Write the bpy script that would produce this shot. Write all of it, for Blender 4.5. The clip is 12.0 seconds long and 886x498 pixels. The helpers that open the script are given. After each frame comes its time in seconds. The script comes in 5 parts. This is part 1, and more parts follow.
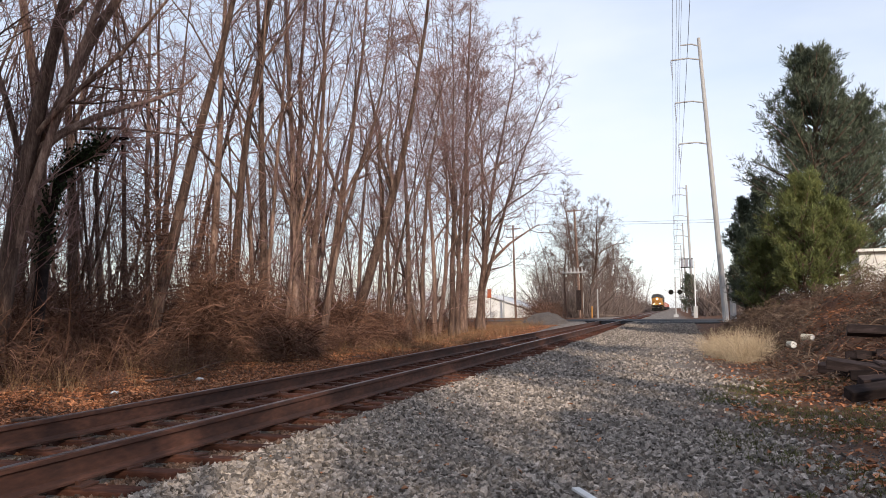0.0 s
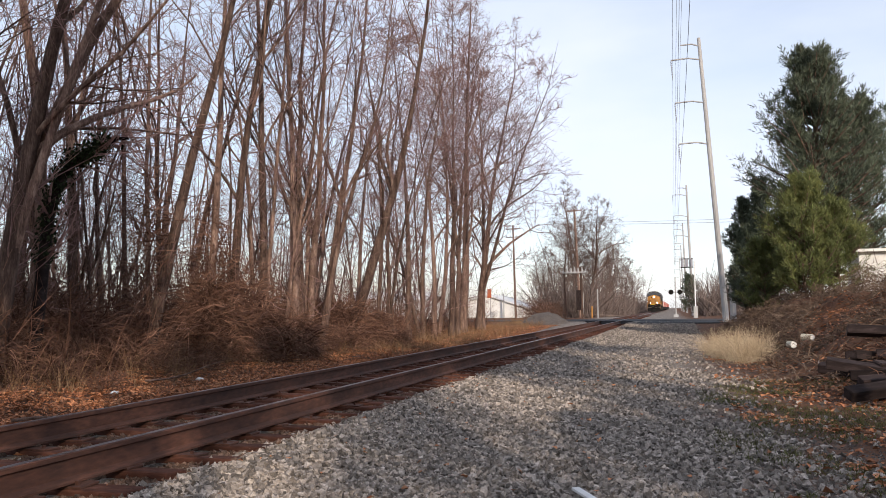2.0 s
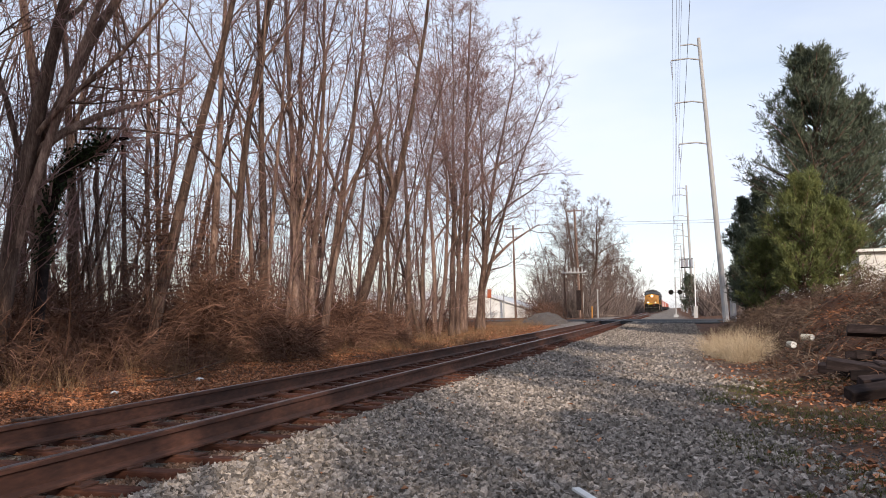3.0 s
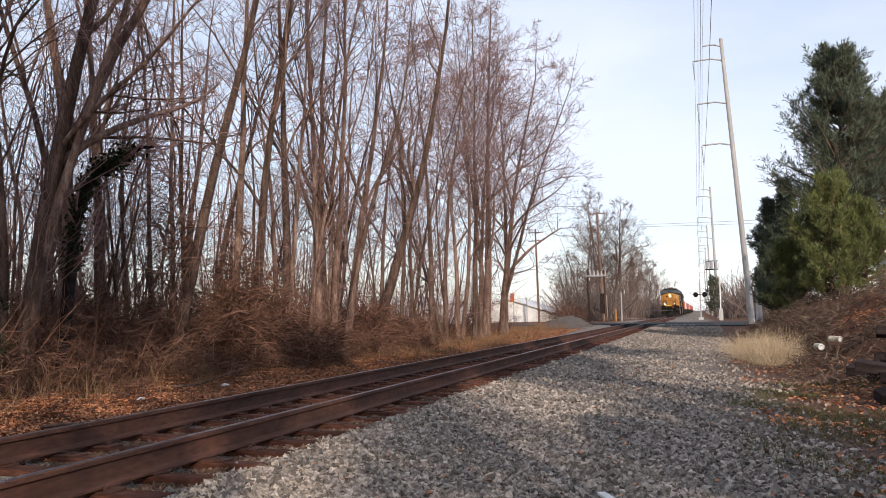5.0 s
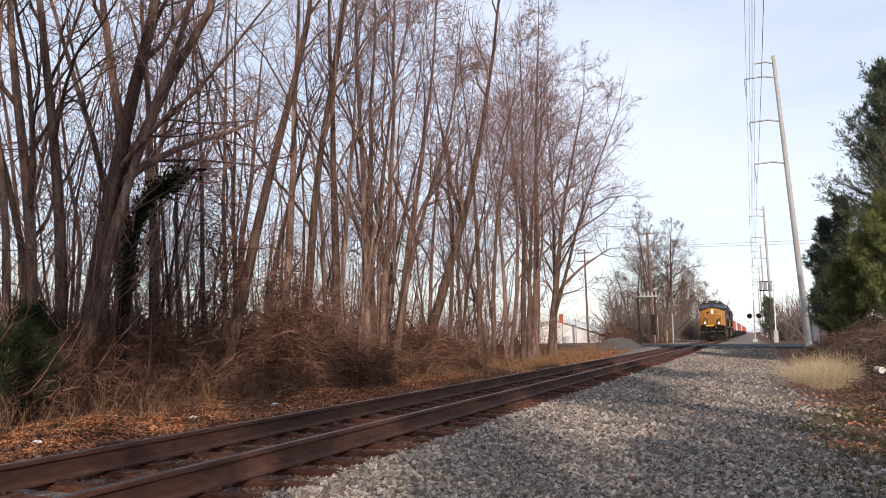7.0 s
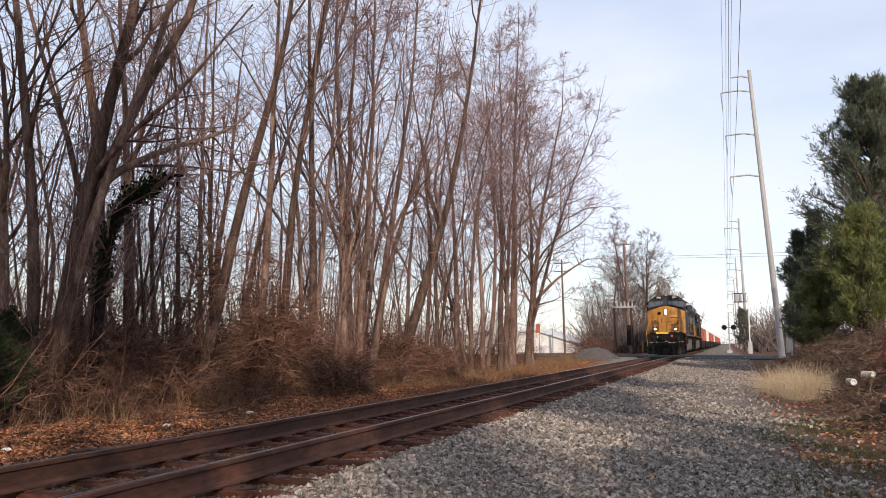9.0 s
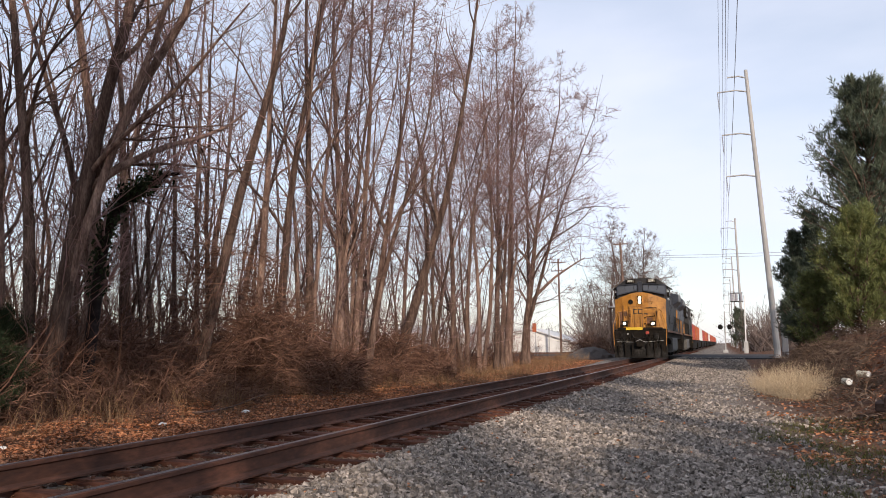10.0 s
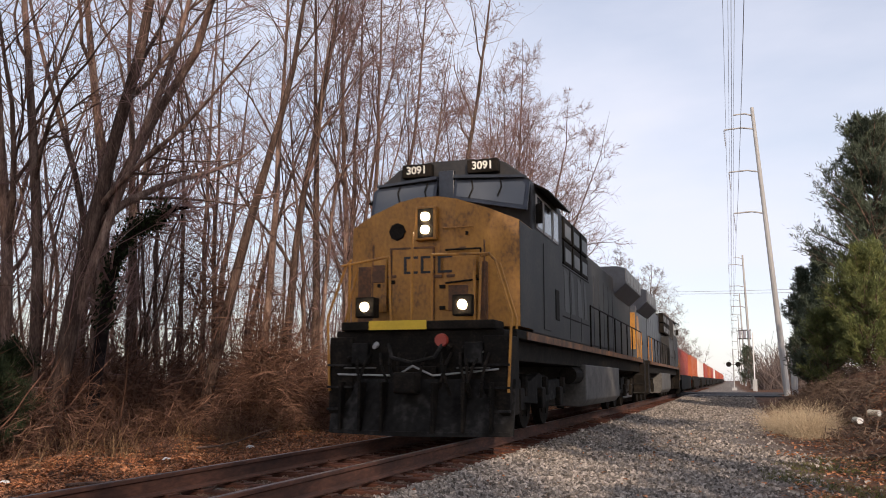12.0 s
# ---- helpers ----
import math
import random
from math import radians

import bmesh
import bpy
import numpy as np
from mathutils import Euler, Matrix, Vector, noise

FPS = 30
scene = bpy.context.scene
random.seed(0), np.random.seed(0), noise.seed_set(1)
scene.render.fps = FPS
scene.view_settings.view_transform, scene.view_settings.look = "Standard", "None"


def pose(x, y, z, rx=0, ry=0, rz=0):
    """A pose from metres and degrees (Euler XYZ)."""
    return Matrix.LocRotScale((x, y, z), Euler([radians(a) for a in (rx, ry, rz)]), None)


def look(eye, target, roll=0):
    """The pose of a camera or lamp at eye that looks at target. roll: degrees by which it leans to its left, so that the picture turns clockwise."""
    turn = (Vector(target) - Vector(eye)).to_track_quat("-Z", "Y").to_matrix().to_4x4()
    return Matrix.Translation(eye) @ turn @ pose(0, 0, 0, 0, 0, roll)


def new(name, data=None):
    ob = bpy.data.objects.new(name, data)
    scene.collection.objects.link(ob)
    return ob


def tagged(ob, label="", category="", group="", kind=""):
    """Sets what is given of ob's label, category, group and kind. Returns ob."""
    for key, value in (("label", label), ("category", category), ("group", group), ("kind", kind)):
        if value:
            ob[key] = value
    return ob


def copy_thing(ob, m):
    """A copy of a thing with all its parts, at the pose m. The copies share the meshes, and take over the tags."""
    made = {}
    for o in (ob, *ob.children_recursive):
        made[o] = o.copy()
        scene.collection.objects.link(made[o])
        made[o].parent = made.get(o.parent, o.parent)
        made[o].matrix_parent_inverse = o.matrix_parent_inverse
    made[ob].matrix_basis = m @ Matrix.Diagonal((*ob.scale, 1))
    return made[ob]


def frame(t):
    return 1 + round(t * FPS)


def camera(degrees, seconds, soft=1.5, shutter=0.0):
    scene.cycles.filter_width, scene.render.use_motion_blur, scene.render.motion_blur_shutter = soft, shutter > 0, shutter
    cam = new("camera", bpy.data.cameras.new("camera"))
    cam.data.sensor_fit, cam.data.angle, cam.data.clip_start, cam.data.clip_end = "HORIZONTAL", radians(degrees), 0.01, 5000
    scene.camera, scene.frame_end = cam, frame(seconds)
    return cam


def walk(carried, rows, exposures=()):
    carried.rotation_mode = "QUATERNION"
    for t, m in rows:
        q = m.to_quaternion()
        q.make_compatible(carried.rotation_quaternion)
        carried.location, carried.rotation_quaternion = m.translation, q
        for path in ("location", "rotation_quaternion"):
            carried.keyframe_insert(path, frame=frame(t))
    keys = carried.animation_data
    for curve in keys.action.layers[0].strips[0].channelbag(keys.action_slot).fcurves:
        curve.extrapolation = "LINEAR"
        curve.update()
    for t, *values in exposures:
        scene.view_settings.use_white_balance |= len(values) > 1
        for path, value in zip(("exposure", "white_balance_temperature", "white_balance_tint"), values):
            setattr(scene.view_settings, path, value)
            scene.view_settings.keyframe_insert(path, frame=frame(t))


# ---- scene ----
# The camera stands on a tripod beside the track and only pans and tilts. Rails run along +y, rail top is z = 0.
EYE = 0.97
TRACK = -4.86
cam = camera(55.5, 12.0, soft=0.9, shutter=0.08)
TURNS = [
    (0.0, 94.12, 0.5, 15.33), (2.5, 94.12, 0.5, 15.33), (2.7, 94.12, 0.5, 15.33), (4.3, 94.32, 0.8, 15.75), (4.5, 94.37, 0.87, 16.05),
    (5.0, 94.45, 0.95, 16.89), (5.5, 94.47, 0.94, 18.67), (6.0, 94.47, 0.67, 20.18), (6.5, 96.03, 0.56, 19.94),
    (7.0, 95.89, 0.71, 20.15), (9.0, 96.48, 0.28, 18.59), (9.5, 96.52, 0.37, 18.67), (10.0, 96.42, 0.19, 18.35),
    (10.5, 98.4, 0.59, 19.03), (11.0, 100.44, -0.38, 17.53), (11.5, 100.17, -0.19, 18.5), (12.0, 98.81, -0.18, 18.77),
]
walk(cam, [(t, pose(0, 0, EYE, rx, ry, rz)) for t, rx, ry, rz in TURNS],
     exposures=((0.0, 0.09, 6500, 11.6), (5.5, 0.09, 6500, 12.4), (10.0, 0.02, 6600, 13), (10.5, -0.06, 6500, 14), (11.0, -0.22, 6450, 16), (11.5, -0.22, 6450, 16), (12.0, -0.02, 6800, 15)))

# ---- light ----
CLOUD, CLOUD_COLOR = (0.25, 0.85), (6.1, 6.5, 7.5, 1)      # how much thin cloud veils the blue
SUN_AZ, SUN_EL = 150.0, 21.0      # degrees clockwise from +y, and above the horizon
world = bpy.data.worlds.new("sky")
scene.world = world
world.use_nodes = True
wn = world.node_tree.nodes
sky = wn.new("ShaderNodeTexSky")
sky.sky_type, sky.sun_disc = "NISHITA", False
sky.sun_elevation, sky.sun_rotation = radians(SUN_EL), radians(SUN_AZ)
sky.air_density, sky.dust_density, sky.ozone_density = 1.0, 0.6, 1.0
wl = world.node_tree.links
wn["Background"].inputs["Strength"].default_value = 0.15
wc, wm, wnoise, wramp, wmix = (wn.new("ShaderNode" + k) for k in ("TexCoord", "Mapping", "TexNoise", "ValToRGB", "Mix"))
wm.inputs["Scale"].default_value = (1.0, 1.0, 3.0)
wnoise.inputs["Scale"].default_value, wnoise.inputs["Detail"].default_value = 1.6, 6
wramp.color_ramp.elements[0].position, wramp.color_ramp.elements[0].color = 0.30, (CLOUD[0],) * 3 + (1,)
wramp.color_ramp.elements[1].position, wramp.color_ramp.elements[1].color = 0.70, (CLOUD[1],) * 3 + (1,)
wmix.data_type = "RGBA"
wmix.inputs[7].default_value = CLOUD_COLOR
wl.new(wc.outputs["Generated"], wm.inputs[0])
wl.new(wm.outputs[0], wnoise.inputs[0])
wl.new(wnoise.outputs[0], wramp.inputs[0])
wl.new(wramp.outputs[0], wmix.inputs[0])
wl.new(sky.outputs[0], wmix.inputs[6])
wl.new(wmix.outputs[2], wn["Background"].inputs["Color"])
sun_data = bpy.data.lights.new("sun", "SUN")
sun_data.energy, sun_data.angle, sun_data.color = 3.6, radians(0.6), (1.0, 0.86, 0.70)
sun = new("sun", sun_data)
to_sun = Vector((math.sin(radians(SUN_AZ)) * math.cos(radians(SUN_EL)), math.cos(radians(SUN_AZ)) * math.cos(radians(SUN_EL)), math.sin(radians(SUN_EL))))
sun.matrix_world = look(to_sun * 60, (0, 0, 0))

# ---- materials ----


def mat(name, colors, scale=8.0, rough=0.85, bump=0.3, metallic=0.0, fine=6.0, spread=0.0, coords="Object", stretch=(1, 1, 1), depth=0.02):
    """A noise-coloured surface: colours from dark to light, grain at two scales, fine relief; spread varies it from piece to piece."""
    m = bpy.data.materials.new(name)
    m.use_nodes = True
    n, l = m.node_tree.nodes, m.node_tree.links
    bsdf = n["Principled BSDF"]
    tc = n.new("ShaderNodeTexCoord")
    mp = n.new("ShaderNodeMapping")
    mp.inputs["Scale"].default_value = stretch
    l.new(tc.outputs[coords], mp.inputs[0])
    a = n.new("ShaderNodeTexNoise")
    a.inputs["Scale"].default_value, a.inputs["Detail"].default_value = scale, 5
    b = n.new("ShaderNodeTexNoise")
    b.inputs["Scale"].default_value, b.inputs["Detail"].default_value = scale * fine, 4
    l.new(mp.outputs[0], a.inputs[0])
    l.new(mp.outputs[0], b.inputs[0])
    mix = n.new("ShaderNodeMath")
    mix.operation = "MULTIPLY_ADD"
    mix.inputs[1].default_value = 0.6
    l.new(a.outputs[0], mix.inputs[0])
    half = n.new("ShaderNodeMath")
    half.operation = "MULTIPLY"
    half.inputs[1].default_value = 0.4
    l.new(b.outputs[0], half.inputs[0])
    l.new(half.outputs[0], mix.inputs[2])
    ramp = n.new("ShaderNodeValToRGB")
    els = ramp.color_ramp.elements
    for i, c in enumerate(colors):
        at = 0.34 + 0.32 * i / max(1, len(colors) - 1)
        e = els[i] if i < 2 else els.new(at)
        e.position, e.color = at, (*c, 1)
    l.new(mix.outputs[0], ramp.inputs[0])
    out = ramp.outputs[0]
    if spread:
        oi, geo = n.new("ShaderNodeObjectInfo"), n.new("ShaderNodeNewGeometry")
        add = n.new("ShaderNodeMath")
        l.new(oi.outputs["Random"], add.inputs[0])
        l.new(geo.outputs["Random Per Island"], add.inputs[1])
        fr = n.new("ShaderNodeMath")
        fr.operation = "FRACT"
        l.new(add.outputs[0], fr.inputs[0])
        val = n.new("ShaderNodeMapRange")
        val.inputs["To Min"].default_value, val.inputs["To Max"].default_value = 1 - spread, 1 + spread
        l.new(fr.outputs[0], val.inputs["Value"])
        hsv = n.new("ShaderNodeHueSaturation")
        l.new(val.outputs[0], hsv.inputs["Value"])
        l.new(out, hsv.inputs["Color"])
        out = hsv.outputs[0]
    l.new(out, bsdf.inputs["Base Color"])
    bsdf.inputs["Roughness"].default_value, bsdf.inputs["Metallic"].default_value = rough, metallic
    if rough > 0.8:
        bsdf.inputs["Specular IOR Level"].default_value = 0.15
    if bump:
        bp = n.new("ShaderNodeBump")
        bp.inputs["Strength"].default_value, bp.inputs["Distance"].default_value = bump, depth
        l.new(mix.outputs[0], bp.inputs["Height"])
        l.new(bp.outputs[0], bsdf.inputs["Normal"])
    return m


def glow(name, color, strength):
    m = bpy.data.materials.new(name)
    m.use_nodes = True
    b = m.node_tree.nodes["Principled BSDF"]
    b.inputs["Base Color"].default_value = (*color, 1)
    b.inputs["Emission Color"].default_value, b.inputs["Emission Strength"].default_value = (*color, 1), strength
    return m


def ground_material():
    """Gravel beside the track, leaf litter and dry grass away from it; the border wanders."""
    m = mat("ground_cover", [(0.089, 0.074, 0.062), (0.196, 0.168, 0.144), (0.371, 0.324, 0.282)], 12, 0.95, 0.9, fine=4, depth=0.05)
    n, l = m.node_tree.nodes, m.node_tree.links
    bsdf = n["Principled BSDF"]
    gravel = bsdf.inputs["Base Color"].links[0].from_socket
    tc = n.new("ShaderNodeTexCoord")
    sep = n.new("ShaderNodeSeparateXYZ")
    wob = n.new("ShaderNodeTexNoise")
    wob.inputs["Scale"].default_value, wob.inputs["Detail"].default_value = 0.7, 6
    l.new(tc.outputs["Object"], wob.inputs[0])
    l.new(tc.outputs["Object"], sep.inputs[0])
    off = n.new("ShaderNodeMath")
    off.operation = "ADD"
    l.new(sep.outputs[0], off.inputs[0])
    sc = n.new("ShaderNodeMath")
    sc.operation = "MULTIPLY_ADD"
    sc.inputs[1].default_value, sc.inputs[2].default_value = 2.2, -1.1
    l.new(wob.outputs[0], sc.inputs[0])
    l.new(sc.outputs[0], off.inputs[1])
    dist = n.new("ShaderNodeMath")
    dist.operation = "ADD"
    dist.inputs[1].default_value = 3.45
    l.new(off.outputs[0], dist.inputs[0])
    ab = n.new("ShaderNodeMath")
    ab.operation = "ABSOLUTE"
    l.new(dist.outputs[0], ab.inputs[0])
    edge = n.new("ShaderNodeMapRange")
    edge.inputs["From Min"].default_value, edge.inputs["From Max"].default_value = 3.65, 4.9
    l.new(ab.outputs[0], edge.inputs["Value"])
    leaf = n.new("ShaderNodeValToRGB")
    els = leaf.color_ramp.elements
    els[0].position, els[0].color = 0.3, (0.022, 0.015, 0.011, 1)
    els[1].position, els[1].color = 0.72, (0.22, 0.105, 0.055, 1)
    e = els.new(0.5)
    e.color = (0.125, 0.062, 0.037, 1)
    ln = n.new("ShaderNodeTexNoise")
    ln.inputs["Scale"].default_value, ln.inputs["Detail"].default_value, ln.inputs["Roughness"].default_value = 3.0, 8, 0.75
    l.new(tc.outputs["Object"], ln.inputs[0])
    l.new(ln.outputs[0], leaf.inputs[0])
    both = n.new("ShaderNodeMix")
    both.data_type = "RGBA"
    l.new(edge.outputs[0], both.inputs[0])
    l.new(gravel, both.inputs[6])
    l.new(leaf.outputs[0], both.inputs[7])
    l.new(both.outputs[2], bsdf.inputs["Base Color"])
    return m


M = {
    "ground": ground_material(),
    "stone": mat("crushed_stone", [(0.129, 0.109, 0.093), (0.260, 0.224, 0.194), (0.445, 0.388, 0.339)], 20, 0.9, 0.2, spread=0.6),
    "dirtystone": mat("rusty_stone", [(0.056, 0.035, 0.025), (0.112, 0.069, 0.050), (0.213, 0.144, 0.113)], 20, 0.9, 0.2, spread=0.5),
    "pile": mat("heaped_gravel", [(0.064, 0.054, 0.048), (0.117, 0.099, 0.090), (0.180, 0.158, 0.142)], 14, 0.95, 0.9, depth=0.06),
    "leaf": mat("dead_leaf", [(0.204, 0.071, 0.031), (0.387, 0.153, 0.065), (0.516, 0.269, 0.140)], 3, 0.8, 0, spread=0.5),
    "asphalt": mat("asphalt", [(0.04, 0.04, 0.042), (0.06, 0.06, 0.062)], 6, 0.9, 0.2),
    "rail": mat("rusty_rail", [(0.038, 0.016, 0.011), (0.081, 0.033, 0.021), (0.157, 0.065, 0.040)], 5, 0.8, 0.3, 0.2, stretch=(1, 0.25, 1)),
    "railtop": mat("worn_rail_head", [(0.17, 0.14, 0.145), (0.30, 0.26, 0.27)], 6, 0.35, 0.1, 0.9, stretch=(1, 0.05, 1)),
    "tie": mat("creosoted_wood", [(0.036, 0.015, 0.011), (0.087, 0.035, 0.023), (0.157, 0.072, 0.050)], 7, 0.9, 0.5, stretch=(0.25, 1, 1), spread=0.35),
    "bark": mat("grey_brown_bark", [(0.051, 0.031, 0.025), (0.133, 0.085, 0.067), (0.276, 0.191, 0.152)], 8, 0.95, 1.0, stretch=(1, 1, 0.2), spread=0.45, depth=0.04),
    "twig": mat("brown_twigs", [(0.162, 0.096, 0.087), (0.282, 0.176, 0.163)], 2, 0.9, 0, spread=0.25),
    "brush": mat("dry_brush", [(0.062, 0.032, 0.023), (0.138, 0.073, 0.051), (0.258, 0.149, 0.105)], 1.5, 0.95, 0, spread=0.4),
    "straw": mat("dry_straw", [(0.38, 0.28, 0.175), (0.60, 0.48, 0.33)], 2, 0.9, 0, spread=0.3),
    "fartwig": mat("grey_brown_thicket", [(0.105, 0.078, 0.068), (0.185, 0.145, 0.128)], 0.4, 0.9, 0, spread=0.35),
    "deadvine": mat("grey_brown_vines", [(0.055, 0.036, 0.026), (0.120, 0.082, 0.060), (0.22, 0.160, 0.118)], 1.5, 0.95, 0, spread=0.4),
    "tangrass": mat("tan_grass", [(0.17, 0.095, 0.05), (0.30, 0.19, 0.11)], 2, 0.9, 0, spread=0.4),
    "needle": mat("pine_needles", [(0.032, 0.043, 0.028), (0.066, 0.084, 0.052), (0.115, 0.138, 0.086)], 1.2, 0.8, 0, spread=0.4),
    "shrub": mat("yellow_green_foliage", [(0.052, 0.066, 0.020), (0.112, 0.130, 0.038), (0.20, 0.205, 0.064)], 1.2, 0.8, 0, spread=0.4),
    "moss": mat("moss_green", [(0.05, 0.055, 0.02), (0.10, 0.105, 0.035), (0.17, 0.15, 0.06)], 2, 0.9, 0, spread=0.5),
    "deadwood": mat("rotten_dark_wood", [(0.014, 0.010, 0.010), (0.030, 0.021, 0.020), (0.066, 0.048, 0.046)], 6, 0.9, 0.5, stretch=(1, 0.2, 1), spread=0.4),
    "ivy": mat("ivy_leaves", [(0.014, 0.022, 0.010), (0.036, 0.048, 0.022)], 2, 0.85, 0, spread=0.5),
    "steelpole": mat("weathered_pole", [(0.30, 0.295, 0.29), (0.43, 0.425, 0.42)], 2, 0.7, 0.15, stretch=(1, 1, 0.1)),
    "wire": mat("dull_wire", [(0.24, 0.24, 0.27), (0.32, 0.32, 0.35)], 3, 0.6, 0),
    "yellow": mat("chrome_yellow_paint", [(0.15, 0.064, 0.014), (0.34, 0.146, 0.021), (0.43, 0.190, 0.026), (0.49, 0.226, 0.032)], 2.2, 0.5, 0.05, fine=9, stretch=(1, 1, 0.7)),
    "blue": mat("dark_blue_paint", [(0.012, 0.015, 0.024), (0.02, 0.025, 0.038), (0.03, 0.035, 0.05)], 2, 0.4, 0.05, fine=8),
    "grey": mat("grey_blue_paint", [(0.07, 0.072, 0.078), (0.11, 0.112, 0.12), (0.15, 0.15, 0.155)], 1.6, 0.5, 0.05, fine=8),
    "black": mat("grimy_black_steel", [(0.005, 0.0042, 0.0035), (0.011, 0.009, 0.0072), (0.027, 0.020, 0.015)], 4, 0.85, 0.2),
    "red": mat("red_container_paint", [(0.28, 0.035, 0.022), (0.40, 0.06, 0.035)], 1.5, 0.5, 0.05),
    "orange": mat("orange_container_paint", [(0.34, 0.07, 0.022), (0.46, 0.115, 0.035)], 1.5, 0.5, 0.05),
    "white": mat("white_paint", [(0.62, 0.61, 0.59), (0.78, 0.77, 0.75)], 2, 0.6, 0.05),
    "stump": mat("cut_wood", [(0.45, 0.40, 0.30), (0.65, 0.60, 0.48)], 12, 0.8, 0.2),
    "lamp": glow("lit_lamp", (1.0, 0.80, 0.50), 60.0),
    "amber": glow("lit_orange_sign", (1.0, 0.30, 0.05), 0.25),
}
glass = bpy.data.materials.new("cab_glass")
glass.use_nodes = True
gb = glass.node_tree.nodes["Principled BSDF"]
gb.inputs["Base Color"].default_value, gb.inputs["Roughness"].default_value, gb.inputs["Metallic"].default_value = (0.06, 0.064, 0.07, 1), 0.12, 0.0
gb.inputs["Specular IOR Level"].default_value = 1.0
M["glass"] = glass

# ---- building helpers ----


def mesh_np(name, verts, faces, material, smooth=False):
    """A mesh from arrays: verts (n, 3), faces (m, 3 or 4)."""
    me = bpy.data.meshes.new(name)
    verts, faces = np.asarray(verts, np.float32), np.asarray(faces, np.int32)
    k = faces.shape[1]
    me.vertices.add(len(verts))
    me.vertices.foreach_set("co", verts.ravel())
    me.loops.add(faces.size)
    me.loops.foreach_set("vertex_index", faces.ravel())
    me.polygons.add(len(faces))
    me.polygons.foreach_set("loop_start", np.arange(0, faces.size, k, dtype=np.int32))
    me.polygons.foreach_set("use_smooth", np.full(len(faces), smooth))
    me.update(calc_edges=True)
    me.materials.append(material)
    return me


def part(name, data, material, parent=None, label="", at=None):
    """Links a bmesh or a mesh as ONE object, under a thing or a part."""
    if isinstance(data, bmesh.types.BMesh):
        me = bpy.data.meshes.new(name)
        bmesh.ops.recalc_face_normals(data, faces=data.faces)
        data.to_mesh(me)
        data.free()
        me.materials.append(material)
    else:
        me = data
    ob = new(name, me)
    if parent:
        ob.parent = parent
    if at is not None:
        ob.matrix_basis = at
    if label:
        ob["label"] = label
    return ob


def box(bm, x0, x1, y0, y1, z0, z1, bevel=0.0):
    """Adds a box, with bevelled edges where bevel is given."""
    r = bmesh.ops.create_cube(bm, size=1.0)
    for v in r["verts"]:
        v.co = ((x0 + x1) / 2 + v.co.x * (x1 - x0), (y0 + y1) / 2 + v.co.y * (y1 - y0), (z0 + z1) / 2 + v.co.z * (z1 - z0))
    if bevel:
        edges = list({e for v in r["verts"] for e in v.link_edges})
        bmesh.ops.bevel(bm, geom=edges, offset=bevel, segments=2, affect="EDGES", profile=0.5)
    return bm


def boxm(x0, x1, y0, y1, z0, z1, bevel=0.0):
    return box(bmesh.new(), x0, x1, y0, y1, z0, z1, bevel)


def prism(bm, outline, axis, a, b):
    """Extrudes a closed outline of (u, v) from a to b along axis x or y or z."""
    def at(u, v, w):
        return {"x": (w, u, v), "y": (u, w, v), "z": (u, v, w)}[axis]
    lo = [bm.verts.new(at(u, v, a)) for u, v in outline]
    hi = [bm.verts.new(at(u, v, b)) for u, v in outline]
    k = len(outline)
    bm.faces.new(lo[::-1])
    bm.faces.new(hi)
    for i in range(k):
        bm.faces.new((lo[i], lo[(i + 1) % k], hi[(i + 1) % k], hi[i]))
    return bm


def rod(bm, a, b, r0, r1=None, sides=8):
    """A round bar from a to b."""
    a, b = Vector(a), Vector(b)
    m = Matrix.Translation((a + b) / 2) @ (b - a).to_track_quat("Z", "Y").to_matrix().to_4x4()
    bmesh.ops.create_cone(bm, cap_ends=True, segments=sides, radius1=r0, radius2=r0 if r1 is None else r1, depth=(b - a).length, matrix=m)
    return bm


def bent_rod(bm, pts, r, sides=6):
    for a, b in zip(pts[:-1], pts[1:]):
        rod(bm, a, b, r, r, sides)
    return bm


def tubes(P, R, sides):
    """Verts and quads of tubes along polylines P (n, k, 3) with radii R (n, k)."""
    n, k, _ = P.shape
    T = np.gradient(P, axis=1)
    T /= np.linalg.norm(T, axis=2, keepdims=True) + 1e-9
    ref = np.where(np.abs(T[:, :1, 2:3]) < 0.9, np.array([0, 0, 1.0]), np.array([1.0, 0, 0]))
    U = np.cross(T, np.broadcast_to(ref, T.shape))
    U /= np.linalg.norm(U, axis=2, keepdims=True) + 1e-9
    V = np.cross(T, U)
    if sides == 2:
        # hair-thin stalks: one twisted strip each
        turn = (np.arange(n) * 2.399)[:, None, None]
        W = (U * np.cos(turn) + V * np.sin(turn)) * R[:, :, None] * 1.15
        verts = np.stack([P - W, P + W], 2).reshape(-1, 3)
        i = (np.arange(n)[:, None] * k + np.arange(k - 1)[None]).ravel() * 2
        return verts, np.stack([i, i + 1, i + 3, i + 2], -1)
    a = np.arange(sides) * 2 * math.pi / sides
    ring = U[:, :, None] * np.cos(a)[:, None] + V[:, :, None] * np.sin(a)[:, None]
    verts = (P[:, :, None] + ring * R[:, :, None, None]).reshape(-1, 3)
    i = np.arange(n)[:, None, None] * k * sides + np.arange(k - 1)[None, :, None] * sides
    s = np.arange(sides)[None, None]
    s1 = (s + 1) % sides
    faces = np.stack([i + s, i + s1, i + sides + s1, i + sides + s], -1).reshape(-1, 4)
    return verts, faces


